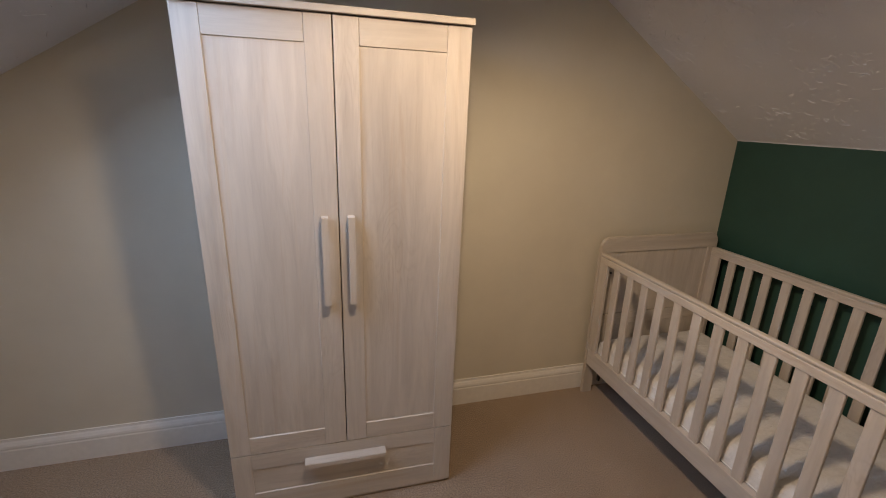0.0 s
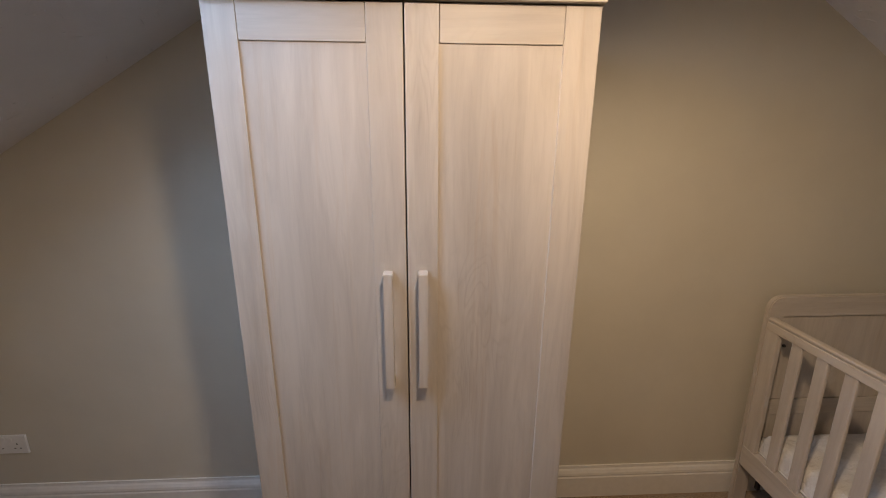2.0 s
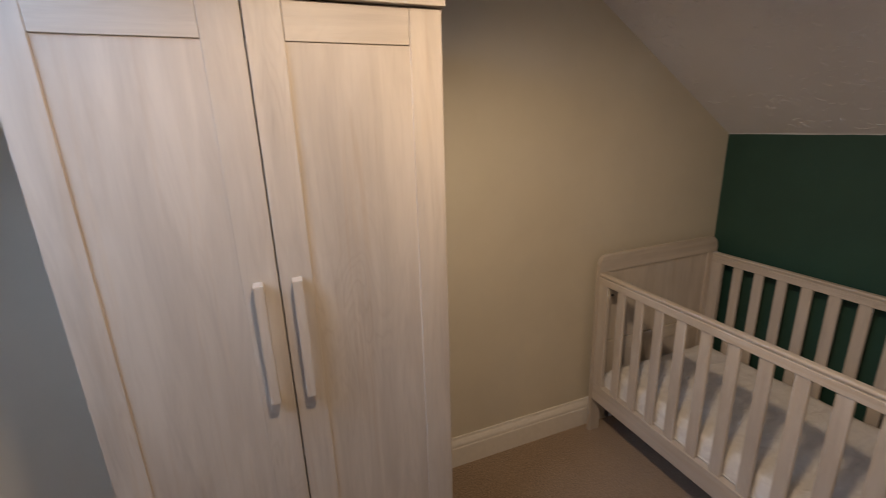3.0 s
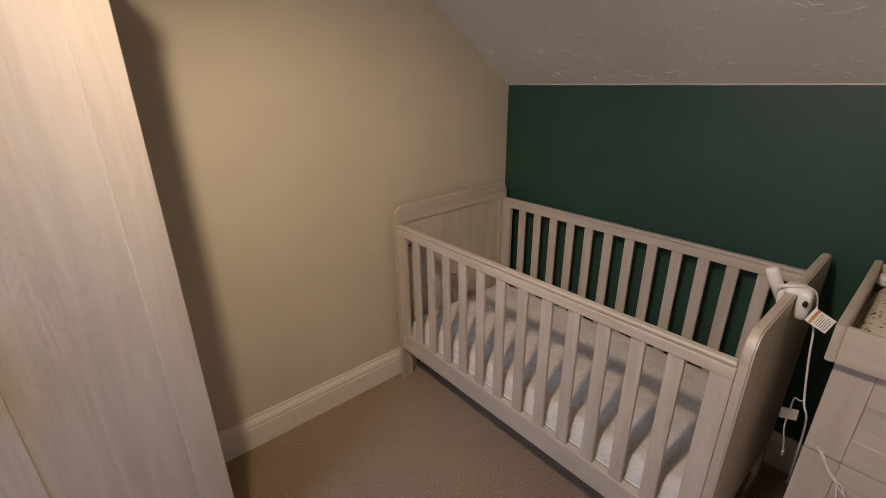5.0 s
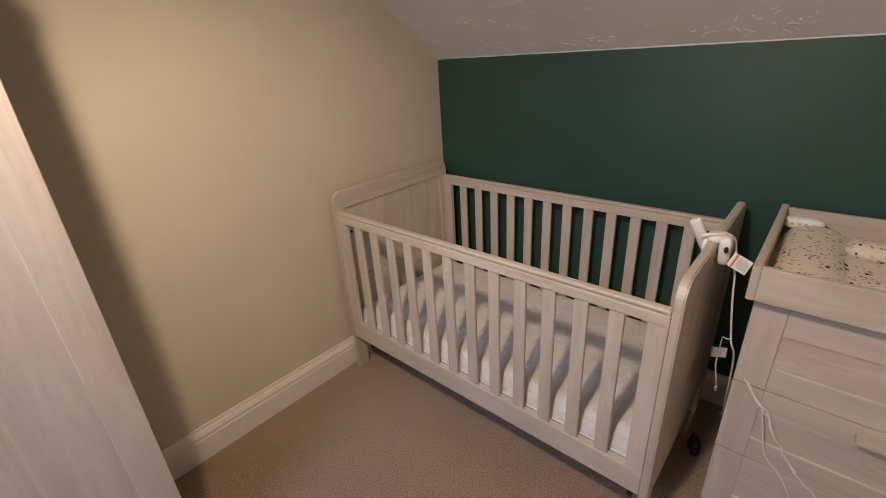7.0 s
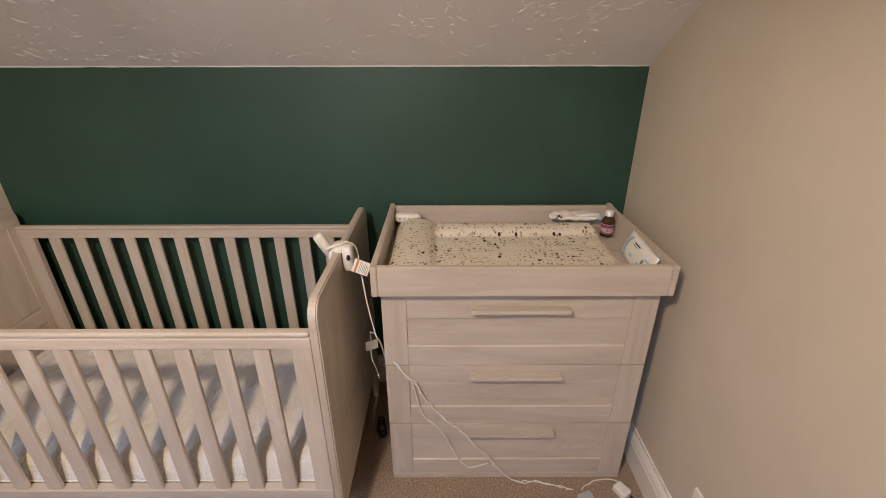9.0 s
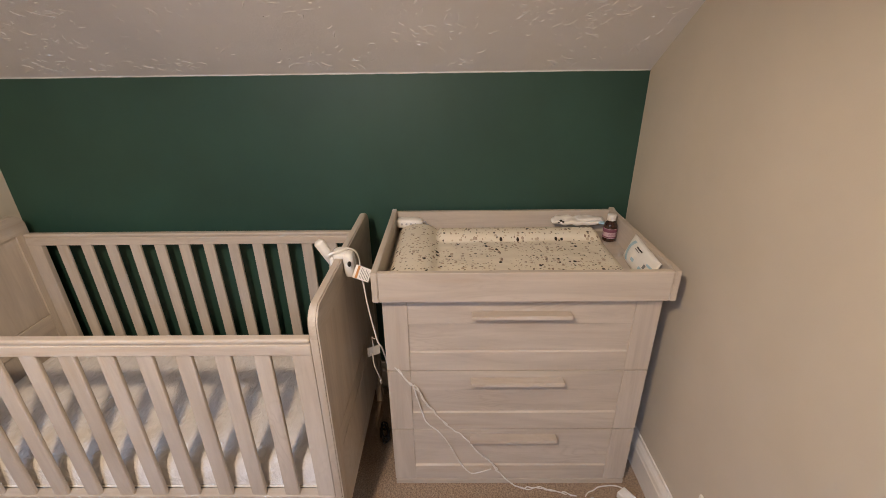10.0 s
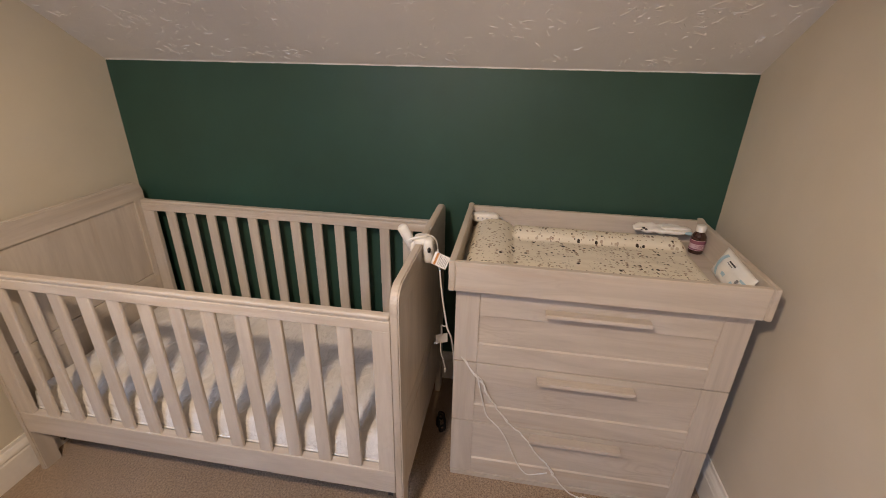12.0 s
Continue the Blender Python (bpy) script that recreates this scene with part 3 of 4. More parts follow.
def chest():
    x, n, s = DR_X, DR_N, DR_S
    c = thing("chest_of_drawers", (-0.29, (n + s) / 2, 0), "whitewashed oak three-drawer chest with a plinth", "chest of drawers")
    part("side_panel", boxes((x + 0.021, -0.025, n - 0.018, n, 0.0, 0.834), bevel=0.001), WOOD_Z, c)
    part("side_panel", boxes((x + 0.021, -0.025, s, s + 0.018, 0.0, 0.834), bevel=0.001), WOOD_Z, c)
    part("back_panel", boxes((-0.031, -0.025, s + 0.018, n - 0.018, 0.02, 0.834)), WOOD_Z, c)
    part("top", boxes((x + 0.004, -0.022, s - 0.002, n + 0.002, 0.835, 0.853), bevel=0.002), WOOD_Y, c)
    part("plinth", boxes((x - 0.003, x + 0.018, s + 0.002, n - 0.002, 0.0, 0.0215), bevel=0.001), WOOD_Y, c)
    for z0, z1, lo, hi, h in ((0.5560, 0.8325, 0.636, 0.745, 0.768), (0.2865, 0.5515, 0.368, 0.470, 0.500), (0.0235, 0.2815, 0.099, 0.205, 0.236)):
        d = thing_part("drawer", c, (x, (n + s) / 2, z0))
        a, b = -2.454, -1.722
        part("stile", boxes((x, x + 0.019, s, a, z0, z1), bevel=0.0014), WOOD_Z, d)
        part("stile", boxes((x, x + 0.019, b, n, z0, z1), bevel=0.0014), WOOD_Z, d)
        part("rail", boxes((x + 0.001, x + 0.019, a + 0.0006, b - 0.0006, hi, z1), bevel=0.0014), WOOD_Y, d)
        prof = [(0.001, z0), (0.001, lo - 0.005), (0.0085, lo), (0.019, lo), (0.019, z0)]
        part("rail", outline(prof, b - a - 0.0012, lambda u, v, w: (x + u, a + 0.0006 + w, v)), WOOD_Y, d)
        part("panel", boxes((x + 0.007, x + 0.017, a - 0.004, b + 0.004, lo - 0.004, hi + 0.004)), WOOD_Y, d)
        prof = [(0.0015, h + 0.025), (-0.036, h + 0.028), (-0.038, h + 0.015), (-0.016, h + 0.013), (0.0015, h + 0.013)]
        bm = outline(prof, 0.317, lambda u, v, w: (x + u, -2.247 + w, v))
        bmesh.ops.bevel(bm, geom=bm.edges[:], offset=0.0018, segments=2, affect="EDGES")
        part("handle", bm, WOOD_Y, d)
        part("drawer_box", boxes((x + 0.020, -0.06, s + 0.03, n - 0.03, z0 + 0.03, z1 - 0.05)), WOOD_X, d)
    return c


chest()


def changer():
    x0, x1, n, s, z0, z1 = -0.612, -0.024, -1.622, -2.548, 0.8535, 0.956
    c = thing("changing_tray", ((x0 + x1) / 2, (n + s) / 2, z0), "whitewashed oak changing tray on the chest of drawers", "changing tray")
    part("front_board", boxes((x0 + 0.003, x0 + 0.021, s + 0.0205, n - 0.0205, z0, z1 - 0.002), bevel=0.0018), WOOD_Y, c)
    part("back_board", boxes((x1 - 0.018, x1, s + 0.0205, n - 0.0205, z0, z1 - 0.004), bevel=0.0018), WOOD_Y, c)
    for a, b in ((n - 0.020, n), (s, s + 0.020)):
        pts = [(x0, z0), (x1, z0), (x1, z1 + 0.004), (x1 - 0.012, z1 + 0.006), (x1 - 0.05, z1), (x0, z1)]
        bm = outline(pts, 0.020, lambda u, v, w, a=a: (u, a + w, v))
        bmesh.ops.bevel(bm, geom=bm.edges[:], offset=0.0025, segments=2, affect="EDGES")
        part("side_board", bm, WOOD_X, c)
    part("tray_bottom", boxes((x0 + 0.022, x1 - 0.019, s + 0.0205, n - 0.0205, z0 + 0.0005, z0 + 0.008)), WOOD_Y, c)


changer()
TRAY = 0.862


def changing_mat():
    x0, x1, y0, y1 = -0.588, -0.078, -2.462, -1.650
    m = thing("changing_mat", ((x0 + x1) / 2, (y0 + y1) / 2, TRAY), "cream padded changing mat printed with dark terrazzo flecks", "changing mat")
    bm = bmesh.new()
    nx, ny = 60, 84
    rows = []

    def hump(s, a, b):
        if s <= a or s >= b:
            return 0.0
        return math.sqrt(max(0.0, 1 - ((s - (a + b) / 2) / ((b - a) / 2)) ** 2))
    for i in range(nx + 1):
        row = []
        for j in range(ny + 1):
            x, y = x0 + (x1 - x0) * i / nx, y0 + (y1 - y0) * j / ny
            back = hump(x1 - x, 0.0, 0.125)
            front = hump(x - x0, 0.0, 0.11)
            head = hump(y1 - y, 0.0, 0.172)
            foot = min(1.0, (y - y0) / 0.03)
            flat = 0.019 + 0.004 * noise.noise((x * 11, y * 9, 1.7)) + 0.0025 * noise.noise((x * 30, y * 22, 6.1))
            along = 1.0 if y1 - y > 0.165 else 0.4
            h = max(flat, (0.047 * back * along if back else 0), (0.043 * front * along if front else 0), 0.055 * head)
            rim = min(1.0, (x - x0) / 0.012 + 0.05, (x1 - x) / 0.012 + 0.05, (y1 - y) / 0.012 + 0.05)
            row.append(bm.verts.new((x, y, TRAY + 0.002 + h * max(0.05, min(rim, foot ** 0.5)))))
        rows.append(row)
    for i in range(nx):
        for j in range(ny):
            bm.faces.new((rows[i][j], rows[i + 1][j], rows[i + 1][j + 1], rows[i][j + 1]))
    rim = [rows[i][0] for i in range(nx + 1)] + [rows[nx][j] for j in range(1, ny + 1)] + [rows[i][ny] for i in range(nx - 1, -1, -1)] + [rows[0][j] for j in range(ny - 1, 0, -1)]
    low = [bm.verts.new((v.co.x, v.co.y, TRAY)) for v in rim]
    for k in range(len(rim)):
        q = (k + 1) % len(rim)
        bm.faces.new((rim[q], rim[k], low[k], low[q]))
    bm.faces.new(low)
    bmesh.ops.recalc_face_normals(bm, faces=bm.faces[:])
    part("cover", soft(bm), TERRAZZO, m)


changing_mat()


# ---- small things on the changing tray ----
def pillow_box(cx, cy, cz, sx, sy, sz, power=4.0, n=18):
    """A rounded, slightly puffed block."""
    bm = bmesh.new()
    bmesh.ops.create_uvsphere(bm, u_segments=2 * n, v_segments=n, radius=1.0)
    for v in bm.verts:
        p = v.co
        k = (abs(p.x) ** power + abs(p.y) ** power + abs(p.z) ** power) ** (-1.0 / power)
        v.co = Vector((cx + p.x * k * sx / 2, cy + p.y * k * sy / 2, cz + p.z * k * sz / 2))
    return soft(bm)


def night_light():
    c = Vector((-0.070, -1.694, 0.915))
    o = thing("sound_machine", c - Vector((0, 0, 0.017)), "small white oval sound machine with four round buttons", "sound machine")
    part("body", pillow_box(*c, 0.050, 0.114, 0.042, 3.2), PLASTIC, o)
    for k in range(4):
        y = c.y + 0.028 - 0.0187 * k
        part("button", turned(lathe([(0.0042, 0), (0.0042, 0.0022), (0.003, 0.003)], (0, 0, 0), 14), pose(c.x - 0.0242, y, c.z + 0.002, 0, -90, 0)), GREY_PLASTIC, o, "grey button")
    part("cord", tube([(c.x + 0.004, c.y - 0.050, c.z - 0.004), (c.x + 0.0, c.y - 0.066, c.z + 0.003), (c.x - 0.008, c.y - 0.078, c.z - 0.012), (c.x - 0.006, c.y - 0.092, c.z - 0.013)], 0.0035), GREY_PLASTIC, o)


night_light()


def medicine_bottle():
    c = (-0.150, -2.499, TRAY)
    o = thing("medicine_bottle", c, "brown glass medicine bottle with a white cap and pink label", "bottle")
    part("glass", soft(lathe([(0.020, 0), (0.0245, 0.002), (0.0260, 0.006), (0.0260, 0.064), (0.0245, 0.071), (0.0195, 0.078), (0.0140, 0.083), (0.0125, 0.086), (0.0125, 0.090)], c)), BOTTLE, o)
    lab = part("label", soft(lathe([(0.0263, 0.017), (0.0265, 0.0175), (0.0265, 0.0555), (0.0263, 0.056)], c, 36)), LABEL, o, "pink paper label with plum bands")
    for z0, z1 in ((0.041, 0.0545), (0.019, 0.0235)):
        part("printed_band", soft(lathe([(0.0266, z0), (0.0268, z0 + 0.0004), (0.0268, z1 - 0.0004), (0.0266, z1)], c, 36)), LABEL_DARK, lab)
    for z in (0.028, 0.032, 0.036):
        for a0, a1 in ((150, 205), (212, 232)):
            bm = bmesh.new()
            ring = []
            for k in range(9):
                a = radians(a0 + (a1 - a0) * k / 8)
                ring.append([bm.verts.new((c[0] + 0.0269 * math.cos(a), c[1] + 0.0269 * math.sin(a), c[2] + z + d)) for d in (0, 0.0015)])
            for p, q in zip(ring, ring[1:]):
                bm.faces.new((p[0], q[0], q[1], p[1]))
            part("printed_line", bm, LABEL_DARK, lab)
    prof = [(0.0155, 0.086), (0.0165, 0.087), (0.0165, 0.108), (0.0155, 0.1105), (0.012, 0.111)]
    cap = soft(lathe(prof, c, 40))
    for v in cap.verts:
        d = Vector((v.co.x - c[0], v.co.y - c[1]))
        if d.length > 0.016:
            k = 1 + 0.018 * math.cos(20 * math.atan2(d.y, d.x) * 2)
            v.co.x, v.co.y = c[0] + d.x * k, c[1] + d.y * k
    part("cap", cap, PLASTIC, o, "ribbed white plastic cap")


medicine_bottle()


def wipes_pack():
    o = thing("wipes_pack", (-0.425, -2.489, TRAY), "white and blue soft pack of wipes leaning on the tray side", "wipes")
    tilt = pose(-0.430, -2.505, 0.908, -70, 0, 0) @ pose(0, 0, 0, 0, 0, -4) @ Matrix.Diagonal((1.12, 0.92, 0.8, 1))
    bm = bmesh.new()
    n, m = 30, 18
    grid = {}
    for side in (1, -1):
        for i in range(n + 1):
            for j in range(m + 1):
                u, v = 2 * i / n - 1, 2 * j / m - 1
                if side == -1 and (i in (0, n) or j in (0, m)):
                    grid[side, i, j] = grid[1, i, j]
                    continue
                puff = (max(0, 1 - abs(u) ** 3.5)) ** 0.6 * (max(0, 1 - abs(v) ** 3.0)) ** 0.55
                z = side * 0.019 * puff + 0.0022 * noise.noise((u * 4, v * 4, side * 2.0)) * (1 - abs(u) ** 8)
                grid[side, i, j] = bm.verts.new((u * 0.098 * (1 - 0.04 * puff), v * 0.052 * (1 - 0.06 * puff), z))
        for i in range(n):
            for j in range(m):
                q = (grid[side, i, j], grid[side, i + 1, j], grid[side, i + 1, j + 1], grid[side, i, j + 1])
                bm.faces.new(q if side == 1 else q[::-1])
    part("pack", turned(soft(bm), tilt), PLASTIC, o)

    def decal(name, x0, x1, y0, y1, mat, lift=0.0006, bow=0.0):
        b2 = bmesh.new()
        rows = []
        for i in range(13):
            row = []
            for j in range(7):
                x, y = x0 + (x1 - x0) * i / 12, y0 + (y1 - y0) * j / 6
                x = x + bow * math.sin(math.pi * j / 6)
                u, v = x / 0.098, y / 0.052
                puff = (max(0, 1 - abs(u) ** 3.5)) ** 0.6 * (max(0, 1 - abs(v) ** 3.0)) ** 0.55
                z = 0.019 * puff + 0.0022 * noise.noise((u * 4, v * 4, 2.0)) * (1 - abs(u) ** 8) + lift + 0.0012
                row.append(b2.verts.new((x, y, z)))
            rows.append(row)
        for i in range(12):
            for j in range(6):
                b2.faces.new((rows[i][j], rows[i + 1][j], rows[i + 1][j + 1], rows[i][j + 1]))
        part(name, turned(soft(b2), tilt), mat, o)
    decal("blue_band", 0.046, 0.062, -0.040, 0.040, BLUE, 0.0006, 0.016)
    decal("lid_flap", -0.002, 0.034, -0.012, 0.030, PAPER, 0.0012)
    decal("printed_mark", 0.004, 0.026, 0.010, 0.022, BLUE, 0.0018)
    decal("printed_bar", -0.010, 0.030, -0.033, -0.028, BLACK)
    decal("printed_bar", 0.000, 0.034, -0.024, -0.020, PRINT)
    decal("printed_mark", -0.050, -0.032, 0.010, 0.030, BLUE)
    decal("printed_mark", -0.060, -0.048, -0.010, 0.006, PRINT)
    decal("printed_bar", -0.085, -0.060, -0.020, -0.012, BLUE)


wipes_pack()


def folded_nappy():
    o = thing("folded_nappy", (-0.085, -2.385, 0.912), "folded white nappy with small black print on the mat edge", "nappy")
    bm = pillow_box(-0.083, -2.385, 0.924, 0.062, 0.215, 0.024, 2.6, 22)
    for v in bm.verts:
        v.co.z += 0.010 * noise.noise((v.co.x * 34, v.co.y * 30, 0.5)) + 0.004 * noise.noise((v.co.x * 80, v.co.y * 90, 7.5))
        v.co.x += 0.006 * noise.noise((v.co.x * 9, v.co.y * 18, 4.5))
    part("pad", bm, PAPER, o)
    bm = pillow_box(-0.094, -2.432, 0.9335, 0.040, 0.105, 0.016, 2.6, 14)
    for v in bm.verts:
        v.co.z += 0.003 * noise.noise((v.co.x * 40, v.co.y * 30, 2.5))
    part("fold", bm, PAPER, o)
    for y, z, s in ((-2.312, 0.9315, 0.012), (-2.322, 0.926, 0.010), (-2.305, 0.924, 0.007)):
        part("printed_mark", pillow_box(-0.108 - 0.001 * s, y, z, 0.010, s, s * 0.7, 2.0, 8), BLACK, o)
    part("tab", pillow_box(-0.112, -2.478, 0.922, 0.020, 0.030, 0.012, 2.4, 10), BLUE, o, "pale blue fastening tab")


folded_nappy()


# ---- clip-on monitor over the footboard, with its lead ----
def monitor():
    cx, y = -0.515, -1.512
    o = thing("baby_monitor_camera", (cx, y, 0.970), "white clip-on baby camera with a black lens and paper tag", "baby monitor")
    part("clip", pillow_box(cx + 0.010, y - 0.002, 0.976, 0.066, 0.050, 0.026, 3.0), PLASTIC, o)
    body = pillow_box(cx - 0.004, y - 0.030, 0.944, 0.052, 0.034, 0.088, 3.6)
    for v in body.verts:
        k = (v.co.z - 0.90) / 0.088
        v.co.x = cx + (v.co.x - cx) * (0.78 + 0.28 * max(0.0, min(1.0, k)))
    part("body", body, PLASTIC, o)
    part("jaw", pillow_box(cx, y + 0.022, 0.950, 0.040, 0.018, 0.052, 3.0, 12), PLASTIC, o)
    a, b = Vector((-0.500, -1.490, 0.935)), Vector((-0.524, -1.452, 1.024))
    axis = (b - a).normalized()
    bm = lathe([(0.010, 0), (0.0165, 0.006), (0.0165, (b - a).length - 0.006), (0.012, (b - a).length)], (0, 0, 0), 24)
    part("camera_tube", turned(soft(bm), Matrix.Translation(a) @ axis.to_track_quat("Z", "Y").to_matrix().to_4x4()), PLASTIC, o)
    part("strap", tube([(cx - 0.010, y + 0.030, 0.965), (cx - 0.022, y + 0.026, 0.984), (cx - 0.014, y - 0.002, 0.992), (cx + 0.006, y - 0.020, 0.990)], 0.005), PLASTIC, o)
    part("strap", tube([(cx + 0.020, y - 0.014, 0.990), (cx + 0.036, y - 0.040, 0.972), (cx + 0.034, y - 0.052, 0.938), (cx + 0.018, y - 0.054, 0.910)], 0.0032), PLASTIC, o)
    part("lens", pillow_box(cx - 0.033, y - 0.036, 0.957, 0.018, 0.012, 0.018, 2.0, 12), BLACK, o, "round black lens")
    part("sensor", pillow_box(cx - 0.010, y - 0.047, 0.921, 0.013, 0.009, 0.010, 2.0, 10), BLACK, o, "small black sensor")
    tag = thing_part("tag", o, (-0.56, -1.59, 0.94))
    ax = Vector((0.10, -0.70, -0.35)).normalized()
    way = Vector((-0.74, -0.20, 0.55))
    nz = (way - ax * way.dot(ax)).normalized()
    ay = nz.cross(ax)
    turn = Matrix.Translation((-0.560, -1.588, 0.930)) @ Matrix((ax, ay, nz)).transposed().to_4x4()
    part("card", turned(boxes((-0.026, 0.026, -0.021, 0.021, -0.0006, 0.0006)), turn), PAPER, tag)
    part("printed_band", turned(boxes((-0.019, -0.012, -0.020, 0.020, 0.0012, 0.0016)), turn), ORANGE, tag, "orange printed band")
    for k in range(6):
        part("printed_line", turned(boxes((-0.006 + 0.005 * k, -0.0045 + 0.005 * k, -0.017, 0.017 - 0.004 * (k % 3), 0.0012, 0.0016)), turn), PRINT, tag)
    lead = thing_part("lead", o, (-0.47, -1.58, 0.7))
    part("cord", tube([(cx + 0.012, y - 0.050, 0.912), (-0.520, -1.578, 0.880), (-0.534, -1.588, 0.815), (-0.540, -1.598, 0.750), (-0.540, -1.606, 0.700), (-0.545, -1.614, 0.664), (-0.535, -1.626, 0.625), (-0.495, -1.630, 0.540), (-0.430, -1.630, 0.400), (-0.290, -1.626, 0.190), (-0.100, -1.605, 0.030)], 0.0028), CABLE, lead)
    part("cord", tube([(-0.545, -1.611, 0.678), (-0.530, -1.600, 0.664), (-0.506, -1.588, 0.652), (-0.487, -1.584, 0.628), (-0.482, -1.584, 0.594)], 0.0022), CABLE, lead)
    turn = pose(-0.480, -1.584, 0.576, 72, 14, -42)
    part("adapter_tag", turned(boxes((-0.027, 0.027, -0.016, 0.016, -0.003, 0.003), bevel=0.001), turn), PAPER, lead, "white paper cable tag")
    part("cord", tube([(-0.503, -1.584, 0.578), (-0.514, -1.588, 0.540), (-0.500, -1.596, 0.490), (-0.484, -1.600, 0.448)], 0.0022), CABLE, lead)
    part("plug", turned(boxes((-0.0045, 0.0045, -0.003, 0.003, -0.016, 0.012), bevel=0.0012), pose(-0.480, -1.600, 0.436, 0, -28, 0)), PLASTIC, lead)


monitor()


# ---- leads in front of the drawers ----
FACE = DR_X - 0.006


def twisted(points, radius, gap, turns, name, parent):
    path = smooth_path(points, 10)
    for phase in (0.0, math.pi):
        pts = []
        for i, p in enumerate(path):
            a = phase + 2 * math.pi * turns * i / len(path)
            p = p + Vector((0, 0.006 * noise.noise((i * 0.21, 2.0, 5.0)), 0.006 * noise.noise((i * 0.21, 7.0, 1.0)) if p.z > 0.03 else 0.0))
            g = gap * (0.55 + 0.45 * math.sin(i * 0.37 + 1.0))
            pts.append(p + Vector((-abs(g * 0.25 * math.sin(a)), g * math.cos(a) * 0.7, g * math.cos(a) * 0.7)))
        part(name, tube(pts, radius, 7, 3), CABLE, parent)


def leads():
    o = thing("power_lead", (-0.60, -2.1, 0.0), "pair of thin white leads hanging over the drawer fronts", "cable")
    twisted([(FACE + 0.008, -1.677, 0.562), (FACE, -1.716, 0.510), (FACE, -1.742, 0.485), (FACE, -1.760, 0.443), (FACE, -1.792, 0.386), (FACE, -1.832, 0.332), (FACE, -1.873, 0.285), (FACE - 0.008, -1.921, 0.248), (FACE - 0.024, -1.950, 0.214), (FACE - 0.020, -1.993, 0.165), (FACE - 0.010, -2.024, 0.112), (FACE - 0.010, -2.042, 0.079), (FACE - 0.014, -2.090, 0.026), (-0.592, -2.128, 0.007), (-0.594, -2.162, 0.006), (-0.592, -2.204, 0.006), (-0.604, -2.250, 0.006), (-0.616, -2.298, 0.006), (-0.632, -2.335, 0.012)], 0.0022, 0.013, 9.0, "cord", o)
    part("cord", tube([(FACE + 0.008, -1.680, 0.564), (FACE - 0.002, -1.707, 0.519), (FACE, -1.726, 0.502), (FACE, -1.740, 0.447), (FACE, -1.758, 0.368), (FACE, -1.773, 0.323), (FACE, -1.817, 0.276), (FACE, -1.851, 0.219), (FACE, -1.894, 0.120), (FACE, -1.923, 0.074), (FACE, -1.945, 0.059), (FACE, -1.981, 0.069), (FACE - 0.004, -2.014, 0.088)], 0.0024), CABLE, o)
    part("cord", tube([(FACE - 0.003, -1.742, 0.485), (FACE - 0.004, -1.754, 0.468), (FACE - 0.004, -1.766, 0.434), (FACE - 0.004, -1.789, 0.393)], 0.0024), CABLE, o)
    part("cord", tube([(-0.640, -2.366, 0.020), (-0.618, -2.384, 0.012), (-0.607, -2.408, 0.010), (-0.595, -2.430, 0.012), (-0.590, -2.480, 0.014), (-0.598, -2.507, 0.018), (-0.614, -2.522, 0.022)], 0.0024), CABLE, o)
    a = thing("power_adapter", (-0.655, -2.370, 0.0), "grey-white plug adapter lying on the carpet", "adapter")
    part("casing", turned(boxes((-0.045, 0.045, -0.028, 0.028, 0.0, 0.034), bevel=0.005), pose(-0.700, -2.380, 0.001, 0, 0, 20)), GREY_PLASTIC, a)
    part("face", turned(boxes((-0.040, 0.040, -0.024, 0.024, 0.034, 0.0365), bevel=0.001), pose(-0.700, -2.380, 0.001, 0, 0, 20)), GREY_PLASTIC, a)
    b = thing("plug", (-0.635, -2.525, 0.0), "white three-pin plug lying on the carpet", "plug")
    part("body", turned(boxes((-0.028, 0.028, -0.022, 0.022, 0.0, 0.030), bevel=0.006), pose(-0.640, -2.520, 0.001, 0, 0, 32)), PLASTIC, b)
    for dy in (-0.011, 0.011):
        part("pin", turned(boxes((-0.045, -0.028, dy - 0.003, dy + 0.003, 0.010, 0.014)), pose(-0.640, -2.520, 0.001, 0, 0, 32)), DARK_METAL, b)


leads()


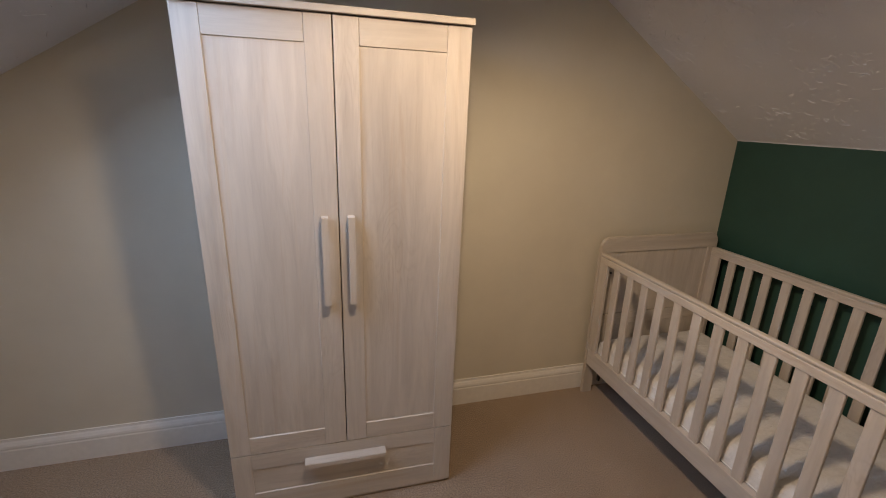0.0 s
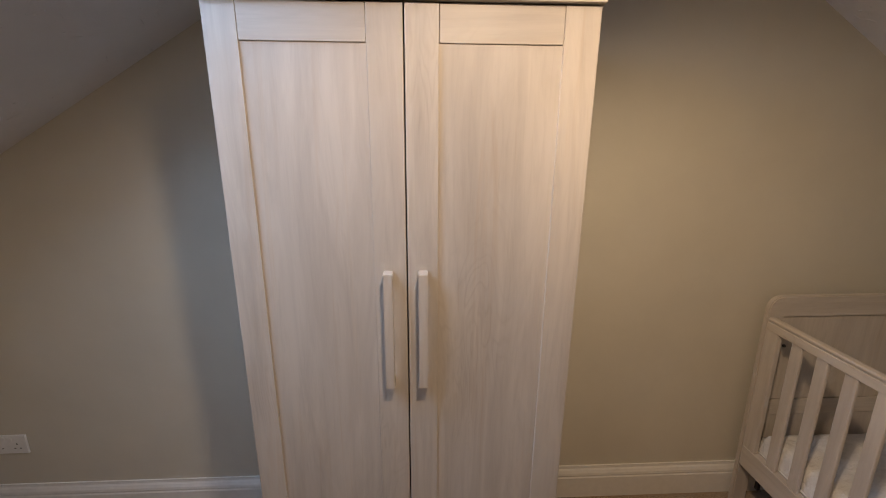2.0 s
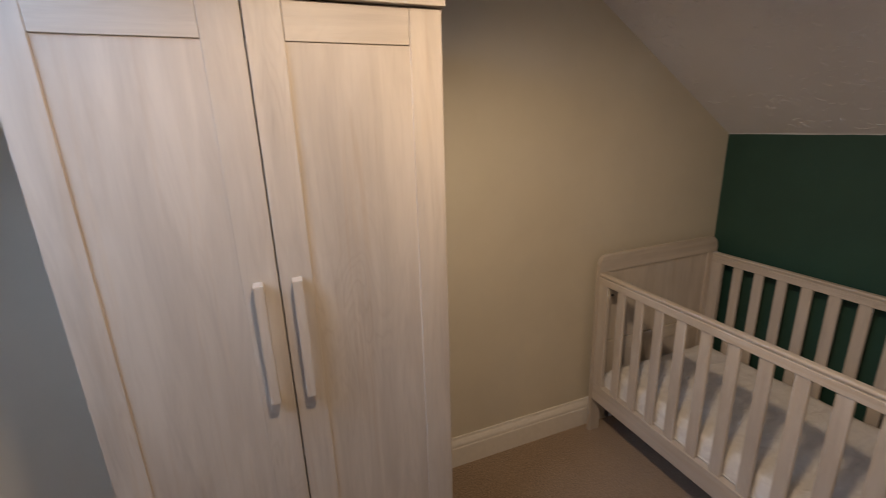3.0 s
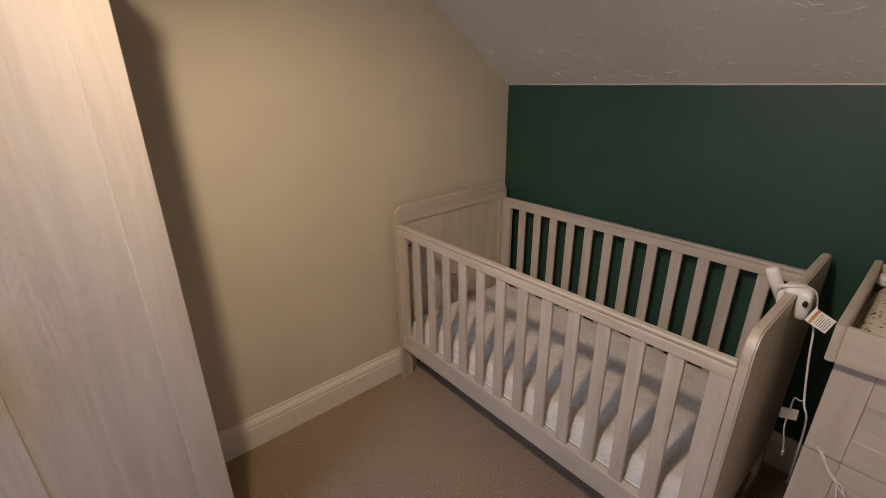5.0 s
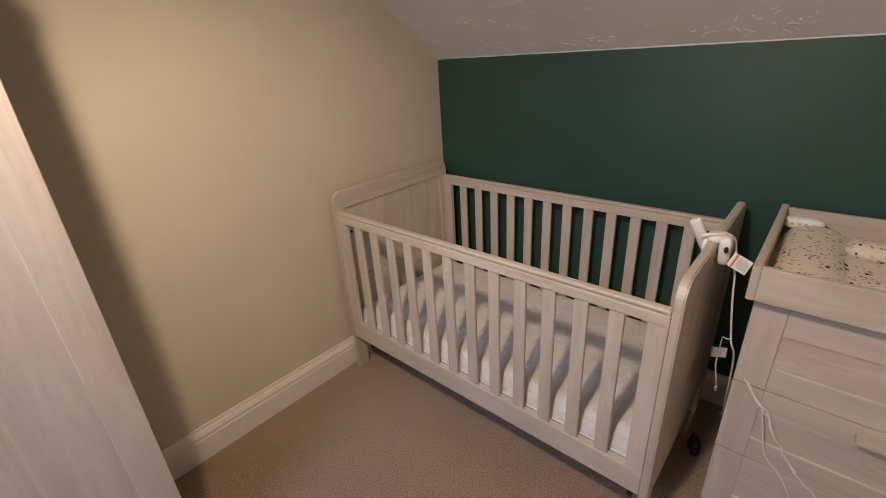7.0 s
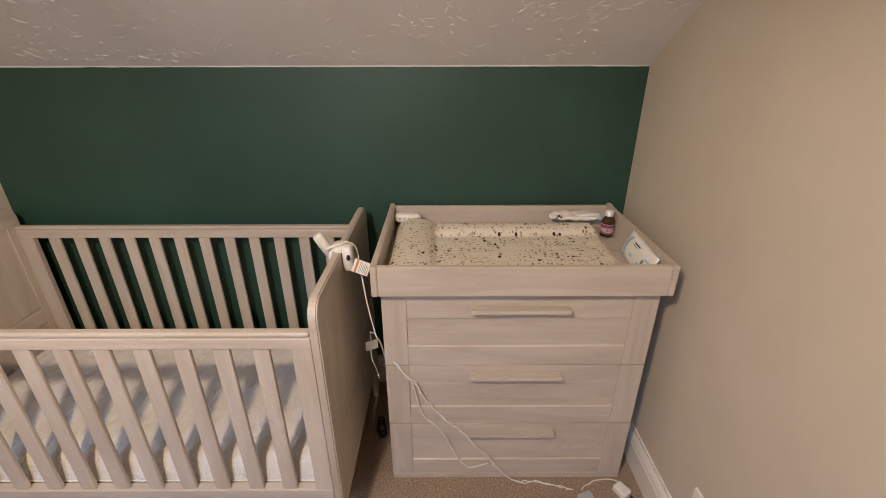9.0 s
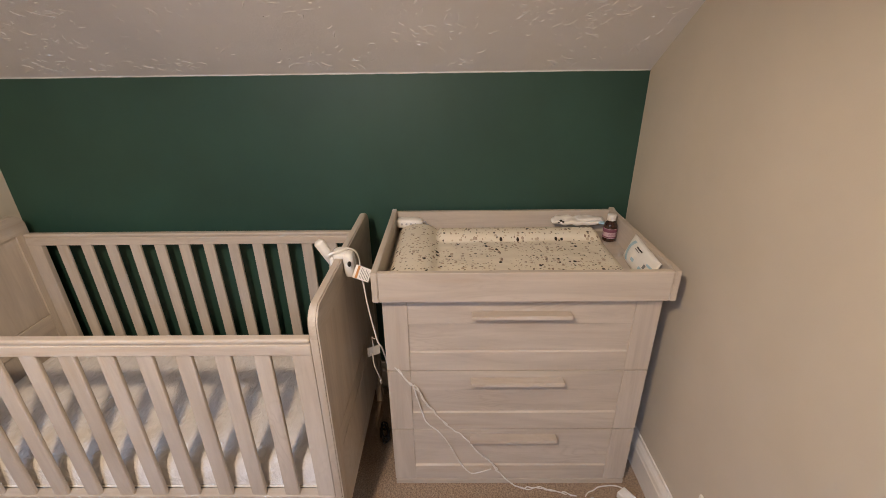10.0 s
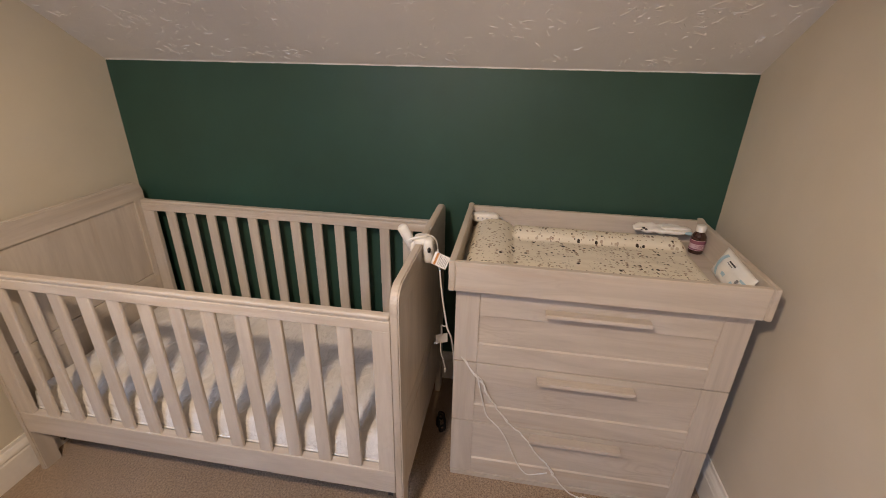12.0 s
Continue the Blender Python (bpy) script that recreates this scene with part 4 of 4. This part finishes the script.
def cable_coil():
    o = thing("cable_coil", (-0.345, -1.568, 0.0), "tangled black cable on the carpet beside the cot", "cable")
    rng = random.Random(11)
    pts = []
    for k in range(22):
        a = k * 0.83
        r = 0.022 + 0.009 * math.sin(k * 1.7)
        pts.append((-0.345 + 0.0012 * k + 1.7 * r * math.cos(a), -1.568 + 0.9 * r * math.sin(a), 0.006 + 0.0011 * k + rng.uniform(0, 0.006)))
    part("cord", tube(pts, 0.0042, 7, 4), RUBBER, o)


cable_coil()


# ---- sockets ----
def socket(name_at, wall_y, out, label):
    x0, z0 = name_at
    o = thing("wall_socket", (x0 + 0.073, wall_y, z0), label, "socket", "wall sockets")
    y1 = wall_y + out * 0.009
    part("faceplate", boxes((x0, x0 + 0.146, wall_y, y1, z0, z0 + 0.086), bevel=0.003), PLASTIC, o)
    yf = y1 + out * 0.0006
    for k in (0, 1):
        c = x0 + 0.038 + 0.070 * k
        for dx, dz, w, h in ((0, 0.046, 0.004, 0.008), (-0.011, 0.026, 0.0065, 0.004), (0.011, 0.026, 0.0065, 0.004)):
            part("pin_hole", boxes((c + dx - w / 2, c + dx + w / 2, y1, yf, z0 + dz - h / 2, z0 + dz + h / 2)), BLACK, o)
        sx = x0 + 0.060 + 0.026 * k
        part("switch", boxes((sx - 0.006, sx + 0.006, y1, y1 + out * 0.003, z0 + 0.058, z0 + 0.076), bevel=0.001), PLASTIC, o)


socket((-3.985, 0.310), 0.0, -1, "white double wall socket above the skirting")
socket((-1.002, 0.240), SOUTH, 1, "white double wall socket beside the drawers")


# ---- box by the gable wall ----
def white_box():
    o = thing("storage_box", (-3.95, -0.37, 0.0), "white cardboard box with dark print by the skirting", "box")
    part("carton", boxes((-4.07, -3.835, -0.50, -0.245, 0.0, 0.330), bevel=0.003), PAPER, o)
    part("lid", boxes((-4.074, -3.831, -0.504, -0.241, 0.3305, 0.338), bevel=0.002), PAPER, o)
    for k in range(3):
        part("printed_mark", turned(lathe([(0.014, 0), (0.014, 0.0006)], (0, 0, 0), 20), pose(-3.8345, -0.275 - 0.04 * k, 0.300, 0, 90, 0)), PRINT, o)


white_box()
